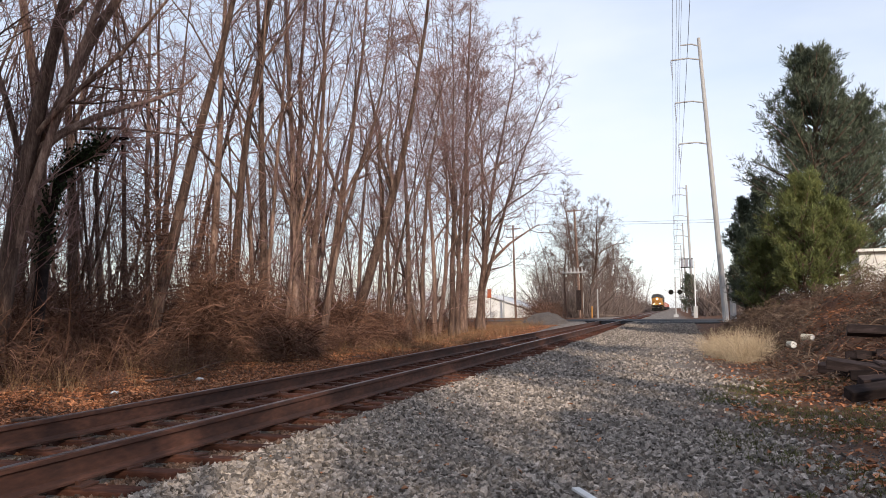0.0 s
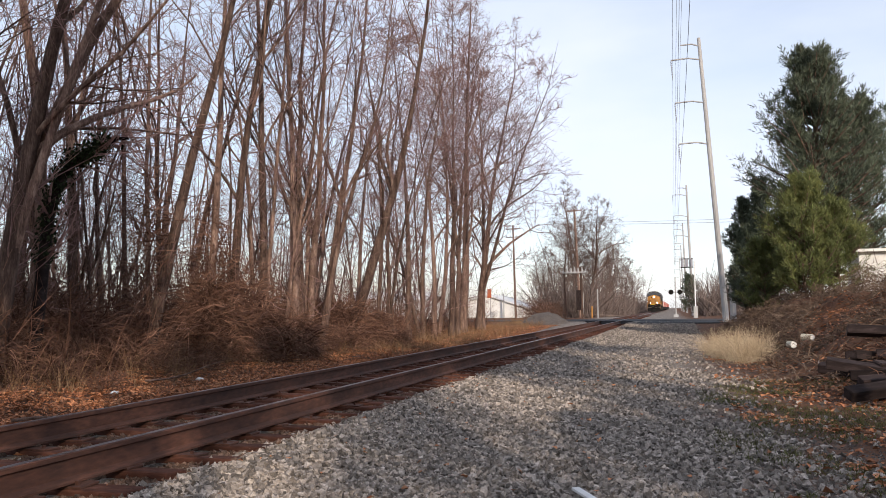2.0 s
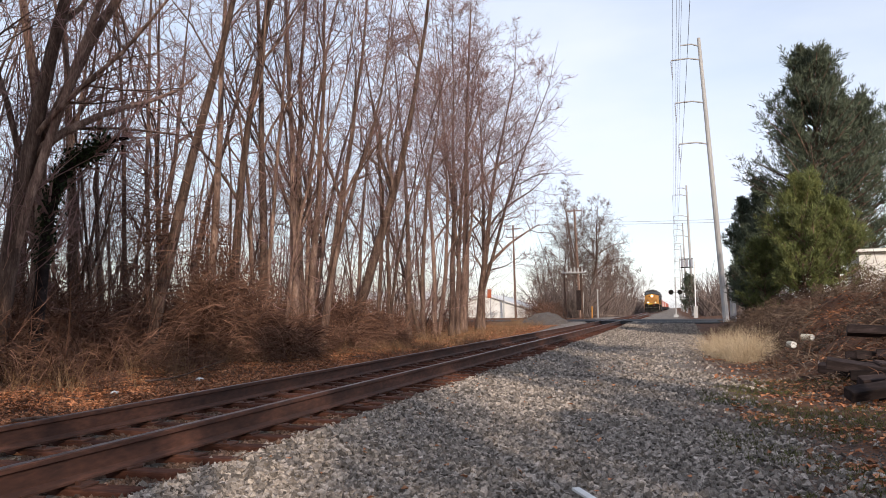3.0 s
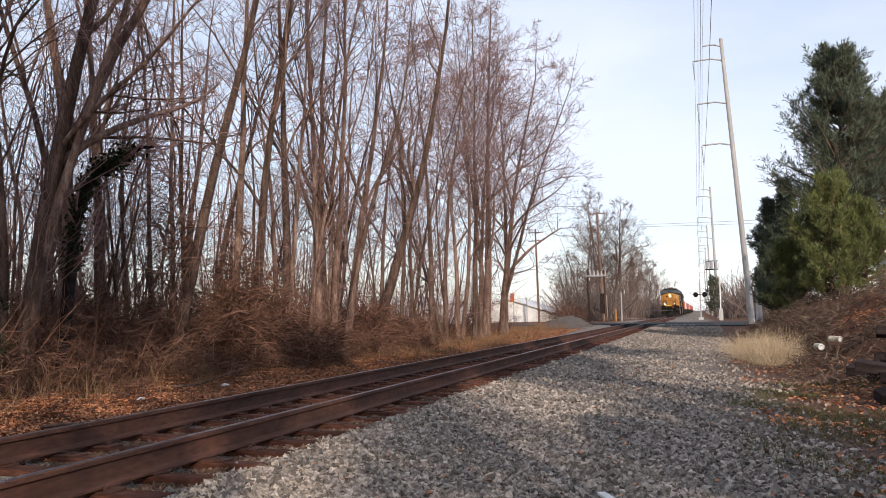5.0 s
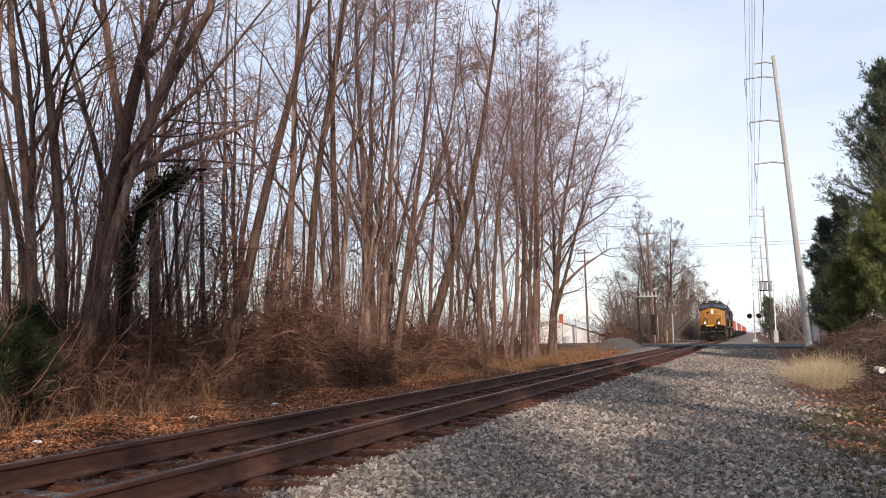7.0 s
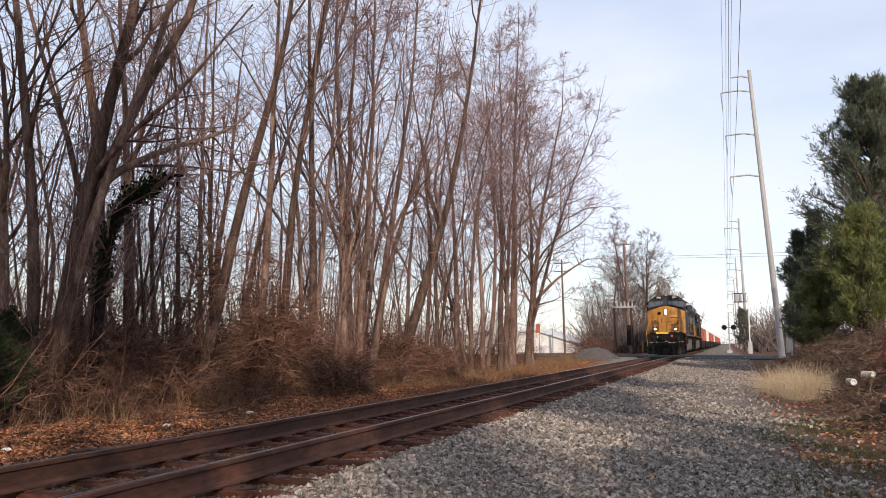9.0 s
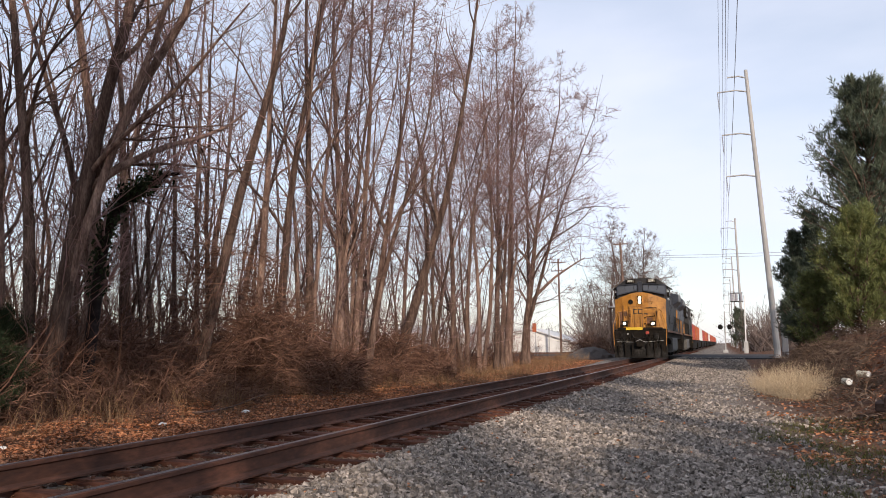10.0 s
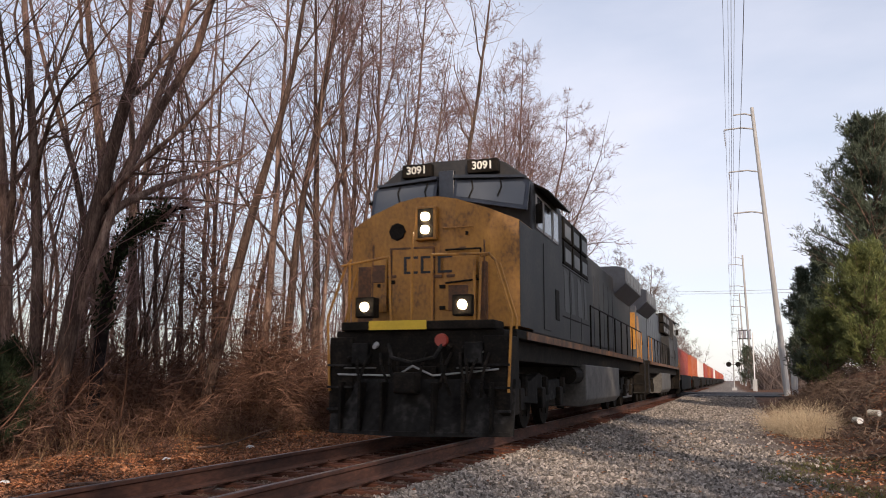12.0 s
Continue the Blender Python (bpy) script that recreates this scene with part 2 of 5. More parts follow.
def join(pieces):
    vs, fs, off = [], [], 0
    for v, f in pieces:
        vs.append(v)
        fs.append(f + off)
        off += len(v)
    return np.concatenate(vs), np.concatenate(fs)


def grow(start, way, length, radius, k, rise, wobble, rng, tip=0.25):
    """Polylines that grow from start along way, curving up by rise and wandering by wobble."""
    n = len(start)
    P = np.zeros((n, k + 1, 3))
    P[:, 0] = start
    d = way.copy()
    step = (length / k)[:, None]
    for i in range(k):
        d = d + rng.normal(0, wobble, (n, 3)) + np.array([0, 0, rise])
        d /= np.linalg.norm(d, axis=1, keepdims=True)
        P[:, i + 1] = P[:, i] + d * step
    R = radius[:, None] * np.linspace(1, tip, k + 1)[None]
    return P, R


def branch_off(P, R, count, lo, hi, spread, rng):
    """Starts, directions, parents' radii for count side shoots on each polyline."""
    n, k1, _ = P.shape
    u = rng.uniform(lo, hi, (n, count)) * (k1 - 1)
    i = np.minimum(u.astype(int), k1 - 2)
    w = (u - i)[..., None]
    rows = np.arange(n)[:, None]
    start = P[rows, i] * (1 - w) + P[rows, i + 1] * w
    t = P[rows, i + 1] - P[rows, i]
    t /= np.linalg.norm(t, axis=2, keepdims=True) + 1e-9
    side = rng.normal(0, 1, t.shape)
    side -= t * (side * t).sum(2, keepdims=True)
    side /= np.linalg.norm(side, axis=2, keepdims=True) + 1e-9
    a = rng.uniform(spread * 0.6, spread * 1.3, (n, count, 1))
    way = t * np.cos(a) + side * np.sin(a)
    r = R[rows, i] * (1 - w[..., 0]) + R[rows, i + 1] * w[..., 0]
    return start.reshape(-1, 3), way.reshape(-1, 3), r.ravel(), u.ravel() / (k1 - 1)


def bare_tree(height, radius, lean, seed, forks=1, low=0.35, fine=1.0, shoots=36, spread=0.62, thick=1.0, bend=None, twig="twig"):
    """Trunk mesh and crown mesh of a leafless tree that starts at its base; lean is how far the top stands off, in metres,
    bend the heights and offsets of two points that a curved trunk passes."""
    rng = np.random.default_rng(seed)
    k = 14
    base = np.zeros((forks, 3))
    base[:, :2] = rng.normal(0, radius * 0.5 * (forks > 1), (forks, 2))
    way = np.tile(np.array([1.15 * lean[0] / height, 1.15 * lean[1] / height, 1.0]), (forks, 1))
    way[:, :2] += rng.normal(0, 0.10, (forks, 2)) * (forks > 1)
    length = height * rng.uniform(0.85, 1.0, forks) if forks > 1 else np.array([height])
    rad = np.full(forks, radius) * (rng.uniform(0.6, 1.0, forks) if forks > 1 else 1)
    P0, R0 = grow(base - [0, 0, 0.5], way / np.linalg.norm(way, axis=1, keepdims=True), length, rad, k, 0.04, 0.05, rng, tip=0.08)
    if bend:
        (h1, o1), (h2, o2) = bend
        h = np.linspace(-0.5, height, k + 1)
        off = o1 * h * (h - h2) / (h1 * (h1 - h2)) + o2 * h * (h - h1) / (h2 * (h2 - h1))
        end = o2 + (h - h2) * 0.5 * (o2 - o1) / (h2 - h1)
        off = np.where(h > h2, end, off)
        sway = np.cumsum(rng.normal(0, 0.035, (2, k + 1)), 1)
        sway -= np.linspace(0, 1, k + 1) * sway[:, -1:]
        P0[0] = np.stack([off + sway[0], 0.3 * off + sway[1], h], 1)
        R0[0] = radius * np.interp(h / height, (0, 0.25, 0.55, 1), (1.0, 0.70, 0.34, 0.04))
        for j in range(1, forks):
            # a second stem parts from the first above the butt
            up = np.clip((h - rng.uniform(0.3, 2.5)) / height, 0, 1)
            P0[j] = P0[0] + np.stack([up * rng.choice((-1, 1)) * rng.uniform(1.6, 3.2), up * rng.uniform(-1.5, 1.5), -0.06 * h], 1)
            R0[j] = R0[0] * rng.uniform(0.45, 0.65)
    R0[:, 0] *= 1.35
    tv = tubes(P0, R0, 8)
    n1 = int(11 * fine) + 2
    s, w, r, u = branch_off(P0, R0, n1, low, 0.97, spread, rng)
    L1 = height * 0.38 * (1.15 - u) * rng.uniform(0.6, 1.25, len(u)) * np.clip(0.2 + 2.2 * u, 0.4, 1)
    P1, R1 = grow(s, w, L1, r * rng.uniform(0.35, 0.72, len(r)), 6, 0.06, 0.15, rng)
    s, w, r, u = branch_off(P1, R1, 6, 0.2, 1.0, 0.75, rng)
    L2 = np.repeat(L1, 6) * (0.62 - 0.3 * u) * rng.uniform(0.5, 1.2, len(u))
    P2, R2 = grow(s, w, L2, np.maximum(r * 0.58, 0.007 * thick), 3, 0.05, 0.22, rng)
    s, w, r, u = branch_off(P2, R2, int(5 * fine) + 1, 0.15, 1.0, 0.8, rng)
    L3 = np.repeat(L2, int(5 * fine) + 1) * 0.55 * rng.uniform(0.5, 1.2, len(u))
    P3, R3 = grow(s, w, L3, np.maximum(r * 0.55, 0.0052 * thick), 2, 0.03, 0.24, rng, tip=0.5)
    s, w, r, u = branch_off(P3, R3, 2, 0.15, 1.0, 0.75, rng)
    L4 = np.repeat(L3, 2) * 0.72 * rng.uniform(0.5, 1.3, len(u))
    P4, R4 = grow(s, w, L4, np.maximum(r * 0.7, 0.0048 * thick), 1, 0.05, 0.12, rng, tip=0.6)
    # shoots straight off the trunk, as on trees at a wood's edge
    s, w, r, u = branch_off(P0, R0, shoots, 0.08, 0.8, 1.15, rng)
    L5 = rng.uniform(0.7, 3.4, len(u))
    P5, R5 = grow(s, w, L5, rng.uniform(0.009, 0.02, len(u)), 4, 0.12, 0.14, rng)
    s, w, r, u = branch_off(P5, R5, 6, 0.15, 1.0, 0.7, rng)
    P6, R6 = grow(s, w, np.repeat(L5, 6) * rng.uniform(0.2, 0.55, len(u)), np.maximum(r * 0.6, 0.004), 2, 0.08, 0.16, rng)
    limbs = join([tubes(P1, R1, 5), tubes(P2, R2, 3)])
    twigs = join([tubes(P3, R3, 2), tubes(P4, R4, 2), tubes(P5, R5, 3), tubes(P6, R6, 2)])
    tm = mesh_np("trunk", *tv, M["bark"], True)
    lm = mesh_np("branchwork", *limbs, M["bark"], True)
    cm = mesh_np("crown", *twigs, M[twig])
    return tm, lm, cm


def place_tree(meshes, x, y, z, turn=0.0, scale=1.0, label="", group="trees along the wood's edge"):
    root = new("bare_tree")
    root.matrix_basis = Matrix.LocRotScale((x, y, z), Euler((0, 0, turn)), (scale,) * 3)
    for nm, me in zip(("trunk", "branchwork", "crown"), meshes):
        p = part(nm, me, None, root)
        if nm != "trunk":
            p["kind"] = "stuff"
    return tagged(root, label or "tall leafless grey-brown tree in dry undergrowth", "tree", group)


# ---- ground ----


def smooth(a, b, x):
    u = np.clip((x - a) / (b - a), 0, 1)
    return u * u * (3 - 2 * u)


def bumps(x, y, s):
    return np.sin(x * s + 1.3) * np.cos(y * s * 0.83 + 0.5) + 0.5 * np.sin(x * s * 2.3 + y * s * 1.7) + 0.25 * np.cos(x * s * 4.1 - y * s * 5.2)


def ground_z(x, y):
    """Height of the ground: ballast bed, gravel shoulder, ditch and wood on one side, an overgrown bank on the other."""
    x, y = np.asarray(x, float), np.asarray(y, float)
    d = x - TRACK
    z = np.full(np.broadcast(x, y).shape, -0.25)
    z = z - 0.03 * smooth(1.42, 1.22, np.abs(d))
    z = z - 0.10 * smooth(1.35, 2.6, d) - 0.32 * smooth(-1.5, -3.4, d)
    z = z + 0.014 * bumps(x, y, 2.6) * smooth(1.4, 2.2, np.abs(d))
    z = z + 0.10 * smooth(-4.5, -8.0, d) + 0.06 * bumps(x, y, 0.9) * smooth(-3.5, -6, d)
    # bank on the other side of the gravel
    bank = smooth(1.75, 4.9, x + 0.15 * bumps(x, y, 1.1)) * smooth(10.5, 19, y) * (1 - 0.65 * smooth(46, 60, y))
    z = z + (1.5 + 0.20 * bumps(x, y, 1.5)) * bank + 0.05 * smooth(1.5, 3, x) * bumps(x, y, 2.1)
    # the ground comes up to the road at the crossing
    up = smooth(34, 64, y) * (1 - smooth(90, 140, y))
    level = -0.03 * np.ones_like(z)
    near = smooth(40, 12, np.abs(d)) * (1 - bank)
    inside = smooth(1.9, 1.4, np.abs(d))
    z = z * (1 - up * near * (1 - inside)) + level * up * near * (1 - inside)
    return z


def ground():
    xs = np.concatenate([-np.geomspace(700, 26, 24), np.arange(-25, 10, 0.22), np.geomspace(10, 700, 24)])
    ys = np.concatenate([-np.geomspace(400, 4, 14), np.arange(-3.5, 30, 0.25), np.geomspace(30, 2500, 90)])
    X, Y = np.meshgrid(xs, ys)
    Z = ground_z(X, Y)
    nx = len(xs)
    i = (np.arange(len(ys) - 1)[:, None] * nx + np.arange(nx - 1)[None]).ravel()
    me = mesh_np("ground", np.stack([X, Y, Z], -1).reshape(-1, 3), np.stack([i, i + 1, i + nx + 1, i + nx], -1), M["ground"], True)
    return tagged(new("ground", me), "grey crushed gravel giving way to brown leaf litter", "ground", kind="structure")


ground()


def road():
    bm = bmesh.new()
    for a, b in ((-60, TRACK - 0.86), (TRACK - 0.64, TRACK + 0.64), (TRACK + 0.86, 40)):
        box(bm, a, b, 66, 75, -0.3, 0.01)
    box(bm, -2.4, 3.0, 57, 66, -0.3, -0.002)
    return tagged(part("road", bm, M["asphalt"]), "dark asphalt road across the railway track", "road", kind="structure")


road()

# ---- railway track ----
Y0, Y1 = -12.0, 700.0


def track():
    root = tagged(new("railway_track"), "single railway track of rusty steel rails on wooden ties", "railway track", kind="structure")
    for side in (-0.7535, 0.7535):
        prof = [(-0.076, -0.205), (0.076, -0.205), (0.076, -0.190), (0.014, -0.165), (0.010, -0.05), (0.036, -0.036), (0.036, -0.006), (0.028, 0), (-0.028, 0), (-0.036, -0.006), (-0.036, -0.036), (-0.010, -0.05), (-0.014, -0.165), (-0.076, -0.190)]
        bm = bmesh.new()
        prism(bm, [(TRACK + side + u, v) for u, v in prof], "y", Y0, Y1)
        rail = part("rail", bm, M["rail"], root)
        part("rail_head", boxm(TRACK + side - 0.027, TRACK + side + 0.027, Y0, Y1, -0.002, 0.003), M["railtop"], rail, "worn shiny running surface")
    tie_me = bpy.data.meshes.new("tie")
    bm = bmesh.new()
    box(bm, -1.3, 1.3, -0.115, 0.115, -0.18, 0, 0.022)
    for v in bm.verts:
        v.co += Vector((noise.noise(v.co * 4.0) * 0.03, noise.noise(v.co * 5.0 + Vector((7, 0, 0))) * 0.02, noise.noise(v.co * 3.0 + Vector((0, 9, 0))) * 0.012))
    bm.to_mesh(tie_me)
    bm.free()
    tie_me.materials.append(M["tie"])
    plate_me = bpy.data.meshes.new("tie_plate")
    bm = bmesh.new()
    for s in (-0.7535, 0.7535):
        box(bm, s - 0.18, s + 0.18, -0.095, 0.095, 0.0, 0.018, 0.004)
        for a in (-0.11, 0.11):
            box(bm, s + a - 0.012, s + a + 0.012, -0.05, -0.025, 0.015, 0.045)
    bm.to_mesh(plate_me)
    bm.free()
    plate_me.materials.append(M["rail"])
    rng = random.Random(4)
    for i in range(230):
        y = -4.0 + 0.61 * i
        tie = part("tie", tie_me, None, root, at=pose(TRACK + rng.uniform(-0.10, 0.10), y + rng.uniform(-0.05, 0.05), -0.228 + rng.uniform(-0.012, 0.004), rng.uniform(-3, 3), rng.uniform(-0.5, 0.5), rng.uniform(-2.2, 2.2)))
        if y < 40:
            part("tie_plate", plate_me, None, tie)
    return root


track()

# ---- poles and wires ----


def power_pole(x, y, z, height, lean, arms=4, radius=0.22):
    root = tagged(new("power_pole"), "tall weathered utility pole with side arms and insulators", "utility pole", "poles beside the railway")
    root.matrix_basis = pose(x, y, z, 0, lean, 0)
    part("pole", rod(bmesh.new(), (0, 0, -0.5), (0, 0, height), radius, radius * 0.55, 12), M["steelpole"], root)
    for i in range(arms):
        h = height - (0.35, 1.35, 4.5, 7.5)[i]
        long = 1.3 if i == 0 else 2.05
        bm = bent_rod(bmesh.new(), [(0, 0, h - 0.25), (-0.4 * long, 0, h - 0.02), (-long, 0, h)], 0.055)
        arm = part("arm", bm, M["steelpole"], root)
        if i:
            bm = bmesh.new()
            for j in range(9):
                rod(bm, (-long, 0, h - 0.1 - 0.13 * j), (-long, 0, h - 0.15 - 0.13 * j), 0.055, 0.03)
            rod(bm, (-long, 0, h), (-long, 0, h - 1.45), 0.018)
            part("insulator", bm, M["wire"], arm)
    return root


POLES = [(3.44, 62, 0.3, 20.0, -3.55), (2.65, 130, -0.2, 19.4, -1.3), (2.7, 195, -0.2, 20.0, -1.2), (2.7, 262, -0.2, 20.0, -1.0), (2.7, 330, -0.2, 20.0, -1.0)]
for p in POLES:
    power_pole(*p)


def tip(i, h, off):
    x, y, z, H, lean = POLES[i]
    return Vector(pose(x, y, z, 0, lean, 0) @ Vector((off, 0, H - h)))


def wires():
    first = [(-2.05, 2.85), (-2.05, 6.0), (-2.05, 9.0), (-1.3, 0.35), (-1.7, 1.35)]
    for off, h in first:
        pts = [tip(i, h, off) for i in range(len(POLES))]
        pts.insert(0, pts[0] + Vector((0.0, -66, 0.5)))
        line = []
        for a, b in zip(pts[:-1], pts[1:]):
            line += [a.lerp(b, u / 10) - Vector((0, 0, 1.1 * 4 * (u / 10) * (1 - u / 10))) for u in range(10)]
        P = np.array([tuple(p) for p in line + [pts[-1]]])[None]
        me = mesh_np("overhead_wire", *tubes(P, np.full(P.shape[:2], 0.011), 5), M["wire"], True)
        tagged(new("overhead_wire", me), "thin grey overhead power wire strung between poles", "wire", "overhead power wires")


wires()

# ---- the wood ----
# base x, base y, height, trunk radius, offset and height of the bend, offset and height further up, stems, seed
EDGE = [
    (-14.2, 13.1, 19.0, 0.12, -0.24, 4.8, -0.92, 8.6, 1, 1), (-13.8, 13.4, 19.3, 0.17, -0.15, 4.8, -0.71, 8.6, 2, 2), (-13.4, 13.5, 19.6, 0.17, -0.11, 4.8, -0.68, 8.6, 1, 3),
    (-13.0, 13.7, 19.9, 0.25, 0.58, 4.4, 1.39, 8.3, 2, 4), (-12.9, 13.9, 20.2, 0.19, 0.72, 4.9, 2.33, 8.2, 1, 5), (-13.8, 15.7, 19.0, 0.22, 0.08, 4.2, -0.69, 9.5, 2, 6),
    (-15.5, 19.3, 19.3, 0.20, -0.21, 4.8, -0.65, 11.1, 1, 7), (-15.0, 19.9, 14.6, 0.10, -0.29, 4.5, 0.12, 9.4, 1, 8), (-12.9, 18.6, 19.9, 0.20, 0.95, 4.9, 2.02, 9.3, 1, 9),
    (-14.5, 21.0, 20.2, 0.10, -0.05, 6.5, -0.05, 10.4, 1, 10), (-15.5, 21.4, 19.0, 0.10, -0.08, 5.5, -0.44, 10.7, 1, 11), (-14.8, 22.3, 19.3, 0.10, -0.12, 6.5, -0.10, 10.9, 1, 12),
    (-12.6, 21.2, 19.6, 0.17, 0.13, 5.8, 0.31, 10.2, 1, 13), (-12.5, 22.1, 19.9, 0.19, 0.27, 5.8, 0.99, 10.5, 1, 14), (-12.4, 24.0, 20.2, 0.20, -0.14, 6.7, -0.35, 11.3, 2, 15),
    (-12.6, 23.4, 14.0, 0.12, -0.07, 4.8, -0.46, 9.3, 1, 16), (-12.2, 26.0, 19.3, 0.20, -0.10, 6.1, -0.34, 12.0, 1, 17), (-12.2, 26.7, 19.6, 0.19, -0.12, 6.2, -0.06, 12.2, 1, 18),
    (-12.3, 27.1, 19.9, 0.13, 0.15, 7.6, 0.99, 12.3, 1, 19), (-12.0, 26.8, 20.2, 0.18, 0.18, 5.2, 0.42, 12.2, 2, 20), (-12.0, 27.7, 19.0, 0.19, 0.56, 4.9, 1.47, 12.4, 1, 21),
    (-11.8, 26.8, 14.3, 0.15, 0.56, 3.8, 1.91, 8.4, 1, 22), (-11.9, 29.6, 19.6, 0.27, 1.72, 6.0, 3.10, 12.9, 1, 23), (-12.4, 32.3, 16.3, 0.13, 0.38, 7.1, 1.39, 12.6, 2, 24),
    (-12.2, 33.9, 17.9, 0.13, 0.12, 6.6, -0.69, 13.6, 1, 25), (-11.8, 34.8, 15.2, 0.14, -0.11, 5.4, 0.58, 12.5, 2, 26), (-11.7, 36.6, 16.3, 0.19, -0.05, 5.9, -0.54, 13.1, 1, 27),
    (-11.6, 38.1, 14.6, 0.13, -0.71, 3.4, -2.29, 8.1, 1, 28), (-11.6, 38.6, 16.7, 0.16, 0.15, 5.8, 1.14, 13.0, 2, 29), (-11.5, 40.2, 15.2, 0.17, -0.13, 6.0, -0.81, 11.2, 1, 30),
    (-11.5, 41.3, 17.6, 0.16, 0.41, 7.0, -0.13, 14.4, 1, 31), (-11.4, 43.0, 19.2, 0.21, 0.23, 8.7, 0.25, 17.4, 1, 32), (-11.3, 45.3, 20.9, 0.30, 0.28, 9.1, 0.62, 18.8, 2, 33),
    (-11.3, 44.0, 16.8, 0.17, 0.29, 7.3, 1.16, 14.4, 1, 34), (-11.2, 48.7, 18.0, 0.27, 0.76, 6.9, 2.21, 15.3, 2, 35), (-11.2, 50.0, 18.1, 0.22, 0.12, 7.7, -0.13, 16.6, 1, 36),
    (-11.9, 24.3, 14.3, 0.10, 0.28, 3.6, 1.72, 8.4, 1, 37),
]
for bx, by, h, r, o1, h1, o2, h2, stems_, seed in EDGE:
    meshes = bare_tree(h, r * 0.84, (o2, 0.3 * o2), seed, stems_, low=0.18 if by > 42 else 0.2, fine=1.45 if by > 42 else 0.66, shoots=26, spread=0.8 if by > 42 else 0.52, thick=1.6 if by > 30 else 1.5, bend=((h1, o1), (h2, o2)))
    place_tree(meshes, bx, by, float(ground_z(bx, by)))
DEEP = [bare_tree(h, r, (lx, 0.4), 50 + i, st, low=lo, fine=0.5) for i, (h, r, lx, st, lo) in enumerate(((19, 0.17, 0.6, 1, 0.3), (18, 0.14, -0.8, 2, 0.3), (20, 0.19, 0.3, 1, 0.35), (16, 0.11, 1.2, 1, 0.2), (12, 0.07, 0.5, 2, 0.12)))]
rng = random.Random(11)
for i in range(48):
    bx, by = (rng.uniform(-46, -13.5), rng.uniform(7, 60)) if i < 34 else (rng.uniform(-42, -14.5), rng.uniform(7, 26))
    if bx > -11 - 0.06 * by:
        continue
    place_tree(DEEP[i % 5], bx, by, float(ground_z(bx, by)), rng.uniform(0, 6.28), rng.uniform(0.5, 0.86), "slender leafless tree standing deep in the wood", "trees of the wood")
for i in range(14):
    bx, by = rng.uniform(-24, -14), rng.uniform(9.5, 21)
    place_tree(DEEP[3 + i % 2], bx, by, float(ground_z(bx, by)), rng.uniform(0, 6.28), rng.uniform(0.5, 0.85), "slender leafless tree standing deep in the wood", "trees of the wood")
FAR = [bare_tree(17.5, 0.24, (0.3, 0.2), 90 + i, 2, low=0.2, fine=1.6, spread=0.8, thick=2.0, twig="fartwig") for i in range(2)]
for bx, by, s, k in ((-11.5, 112, 1.12, 0), (-14.4, 113, 0.82, 1), (-16.8, 116, 0.62, 0), (-12.8, 114, 1.02, 1), (-10.4, 117, 0.85, 1), (-16.0, 116, 0.6, 0), (-10.2, 132, 0.75, 0), (-11.5, 150, 0.75, 1), (-10.5, 172, 0.75, 0), (-11.5, 200, 0.8, 1), (-11, 240, 0.8, 0)):
    place_tree(FAR[k], bx, by, -0.2, by, s, "spreading leafless tree standing beside the railway beyond the road", "trees beyond the crossing")
BEYOND = ((-13.2, 118, 0.85), (-15.5, 114, 0.62), (-10.2, 124, 0.72), (-17.5, 120, 0.55), (-12, 138, 0.72), (-10, 150, 0.6), (-14, 160, 0.7), (-10, 175, 0.66), (-12, 195, 0.7), (-10, 220, 0.7), (-11, 250, 0.75), (-11, 300, 0.85), (-22, 150, 0.5), (-11, 350, 0.85), (8, 240, 0.7), (7, 180, 0.5))
for i, (bx, by, s) in enumerate(BEYOND):
    place_tree(DEEP[(0, 2, 1, 3)[i % 4]], bx, by, -0.2, by, s, "leafless tree standing beside the railway beyond the road", "trees beyond the crossing")
# unseen trees added at the camera's back to lay shadows across the gravel
for bx, by, s, k in ((4, -9, 0.8, 0), (9, -15, 1.0, 2), (2.5, -20, 1.0, 1), (14, -22, 1.0, 2), (7, -26, 1.0, 0), (-3, -24, 1.0, 2), (11, -34, 1.1, 2), (1, -33, 1.1, 0)):
    place_tree(DEEP[k], bx, by, -0.3, bx, s, "unseen leafless tree added behind the camera to cast shade", "trees at the near end")


def stems(name, xy, length, radius, rise, wobble, out, material, seed, k=4, sides=2, lift=None):
    """Thin stalks that spring from the ground at xy; out is how far they lean over."""
    rng = np.random.default_rng(seed)
    n = len(xy)
    z = ground_z(xy[:, 0], xy[:, 1]) - 0.03
    if lift is not None:
        z = z + lift
    way = np.stack([rng.normal(0, out, n), rng.normal(0, out, n), np.ones(n)], 1)
    way /= np.linalg.norm(way, axis=1, keepdims=True)
    P, R = grow(np.stack([xy[:, 0], xy[:, 1], z], 1), way, length, radius, k, rise, wobble, rng, tip=0.35)
    return mesh_np(name, *tubes(P, R, sides), material)


def scatter(rng, n, x0, x1, y0, y1, near=1.0):
    """n places in a rectangle, crowded towards its near end as near grows."""
    return np.stack([rng.uniform(x0, x1, n), y0 + (y1 - y0) * rng.uniform(0, 1, n) ** near], 1)


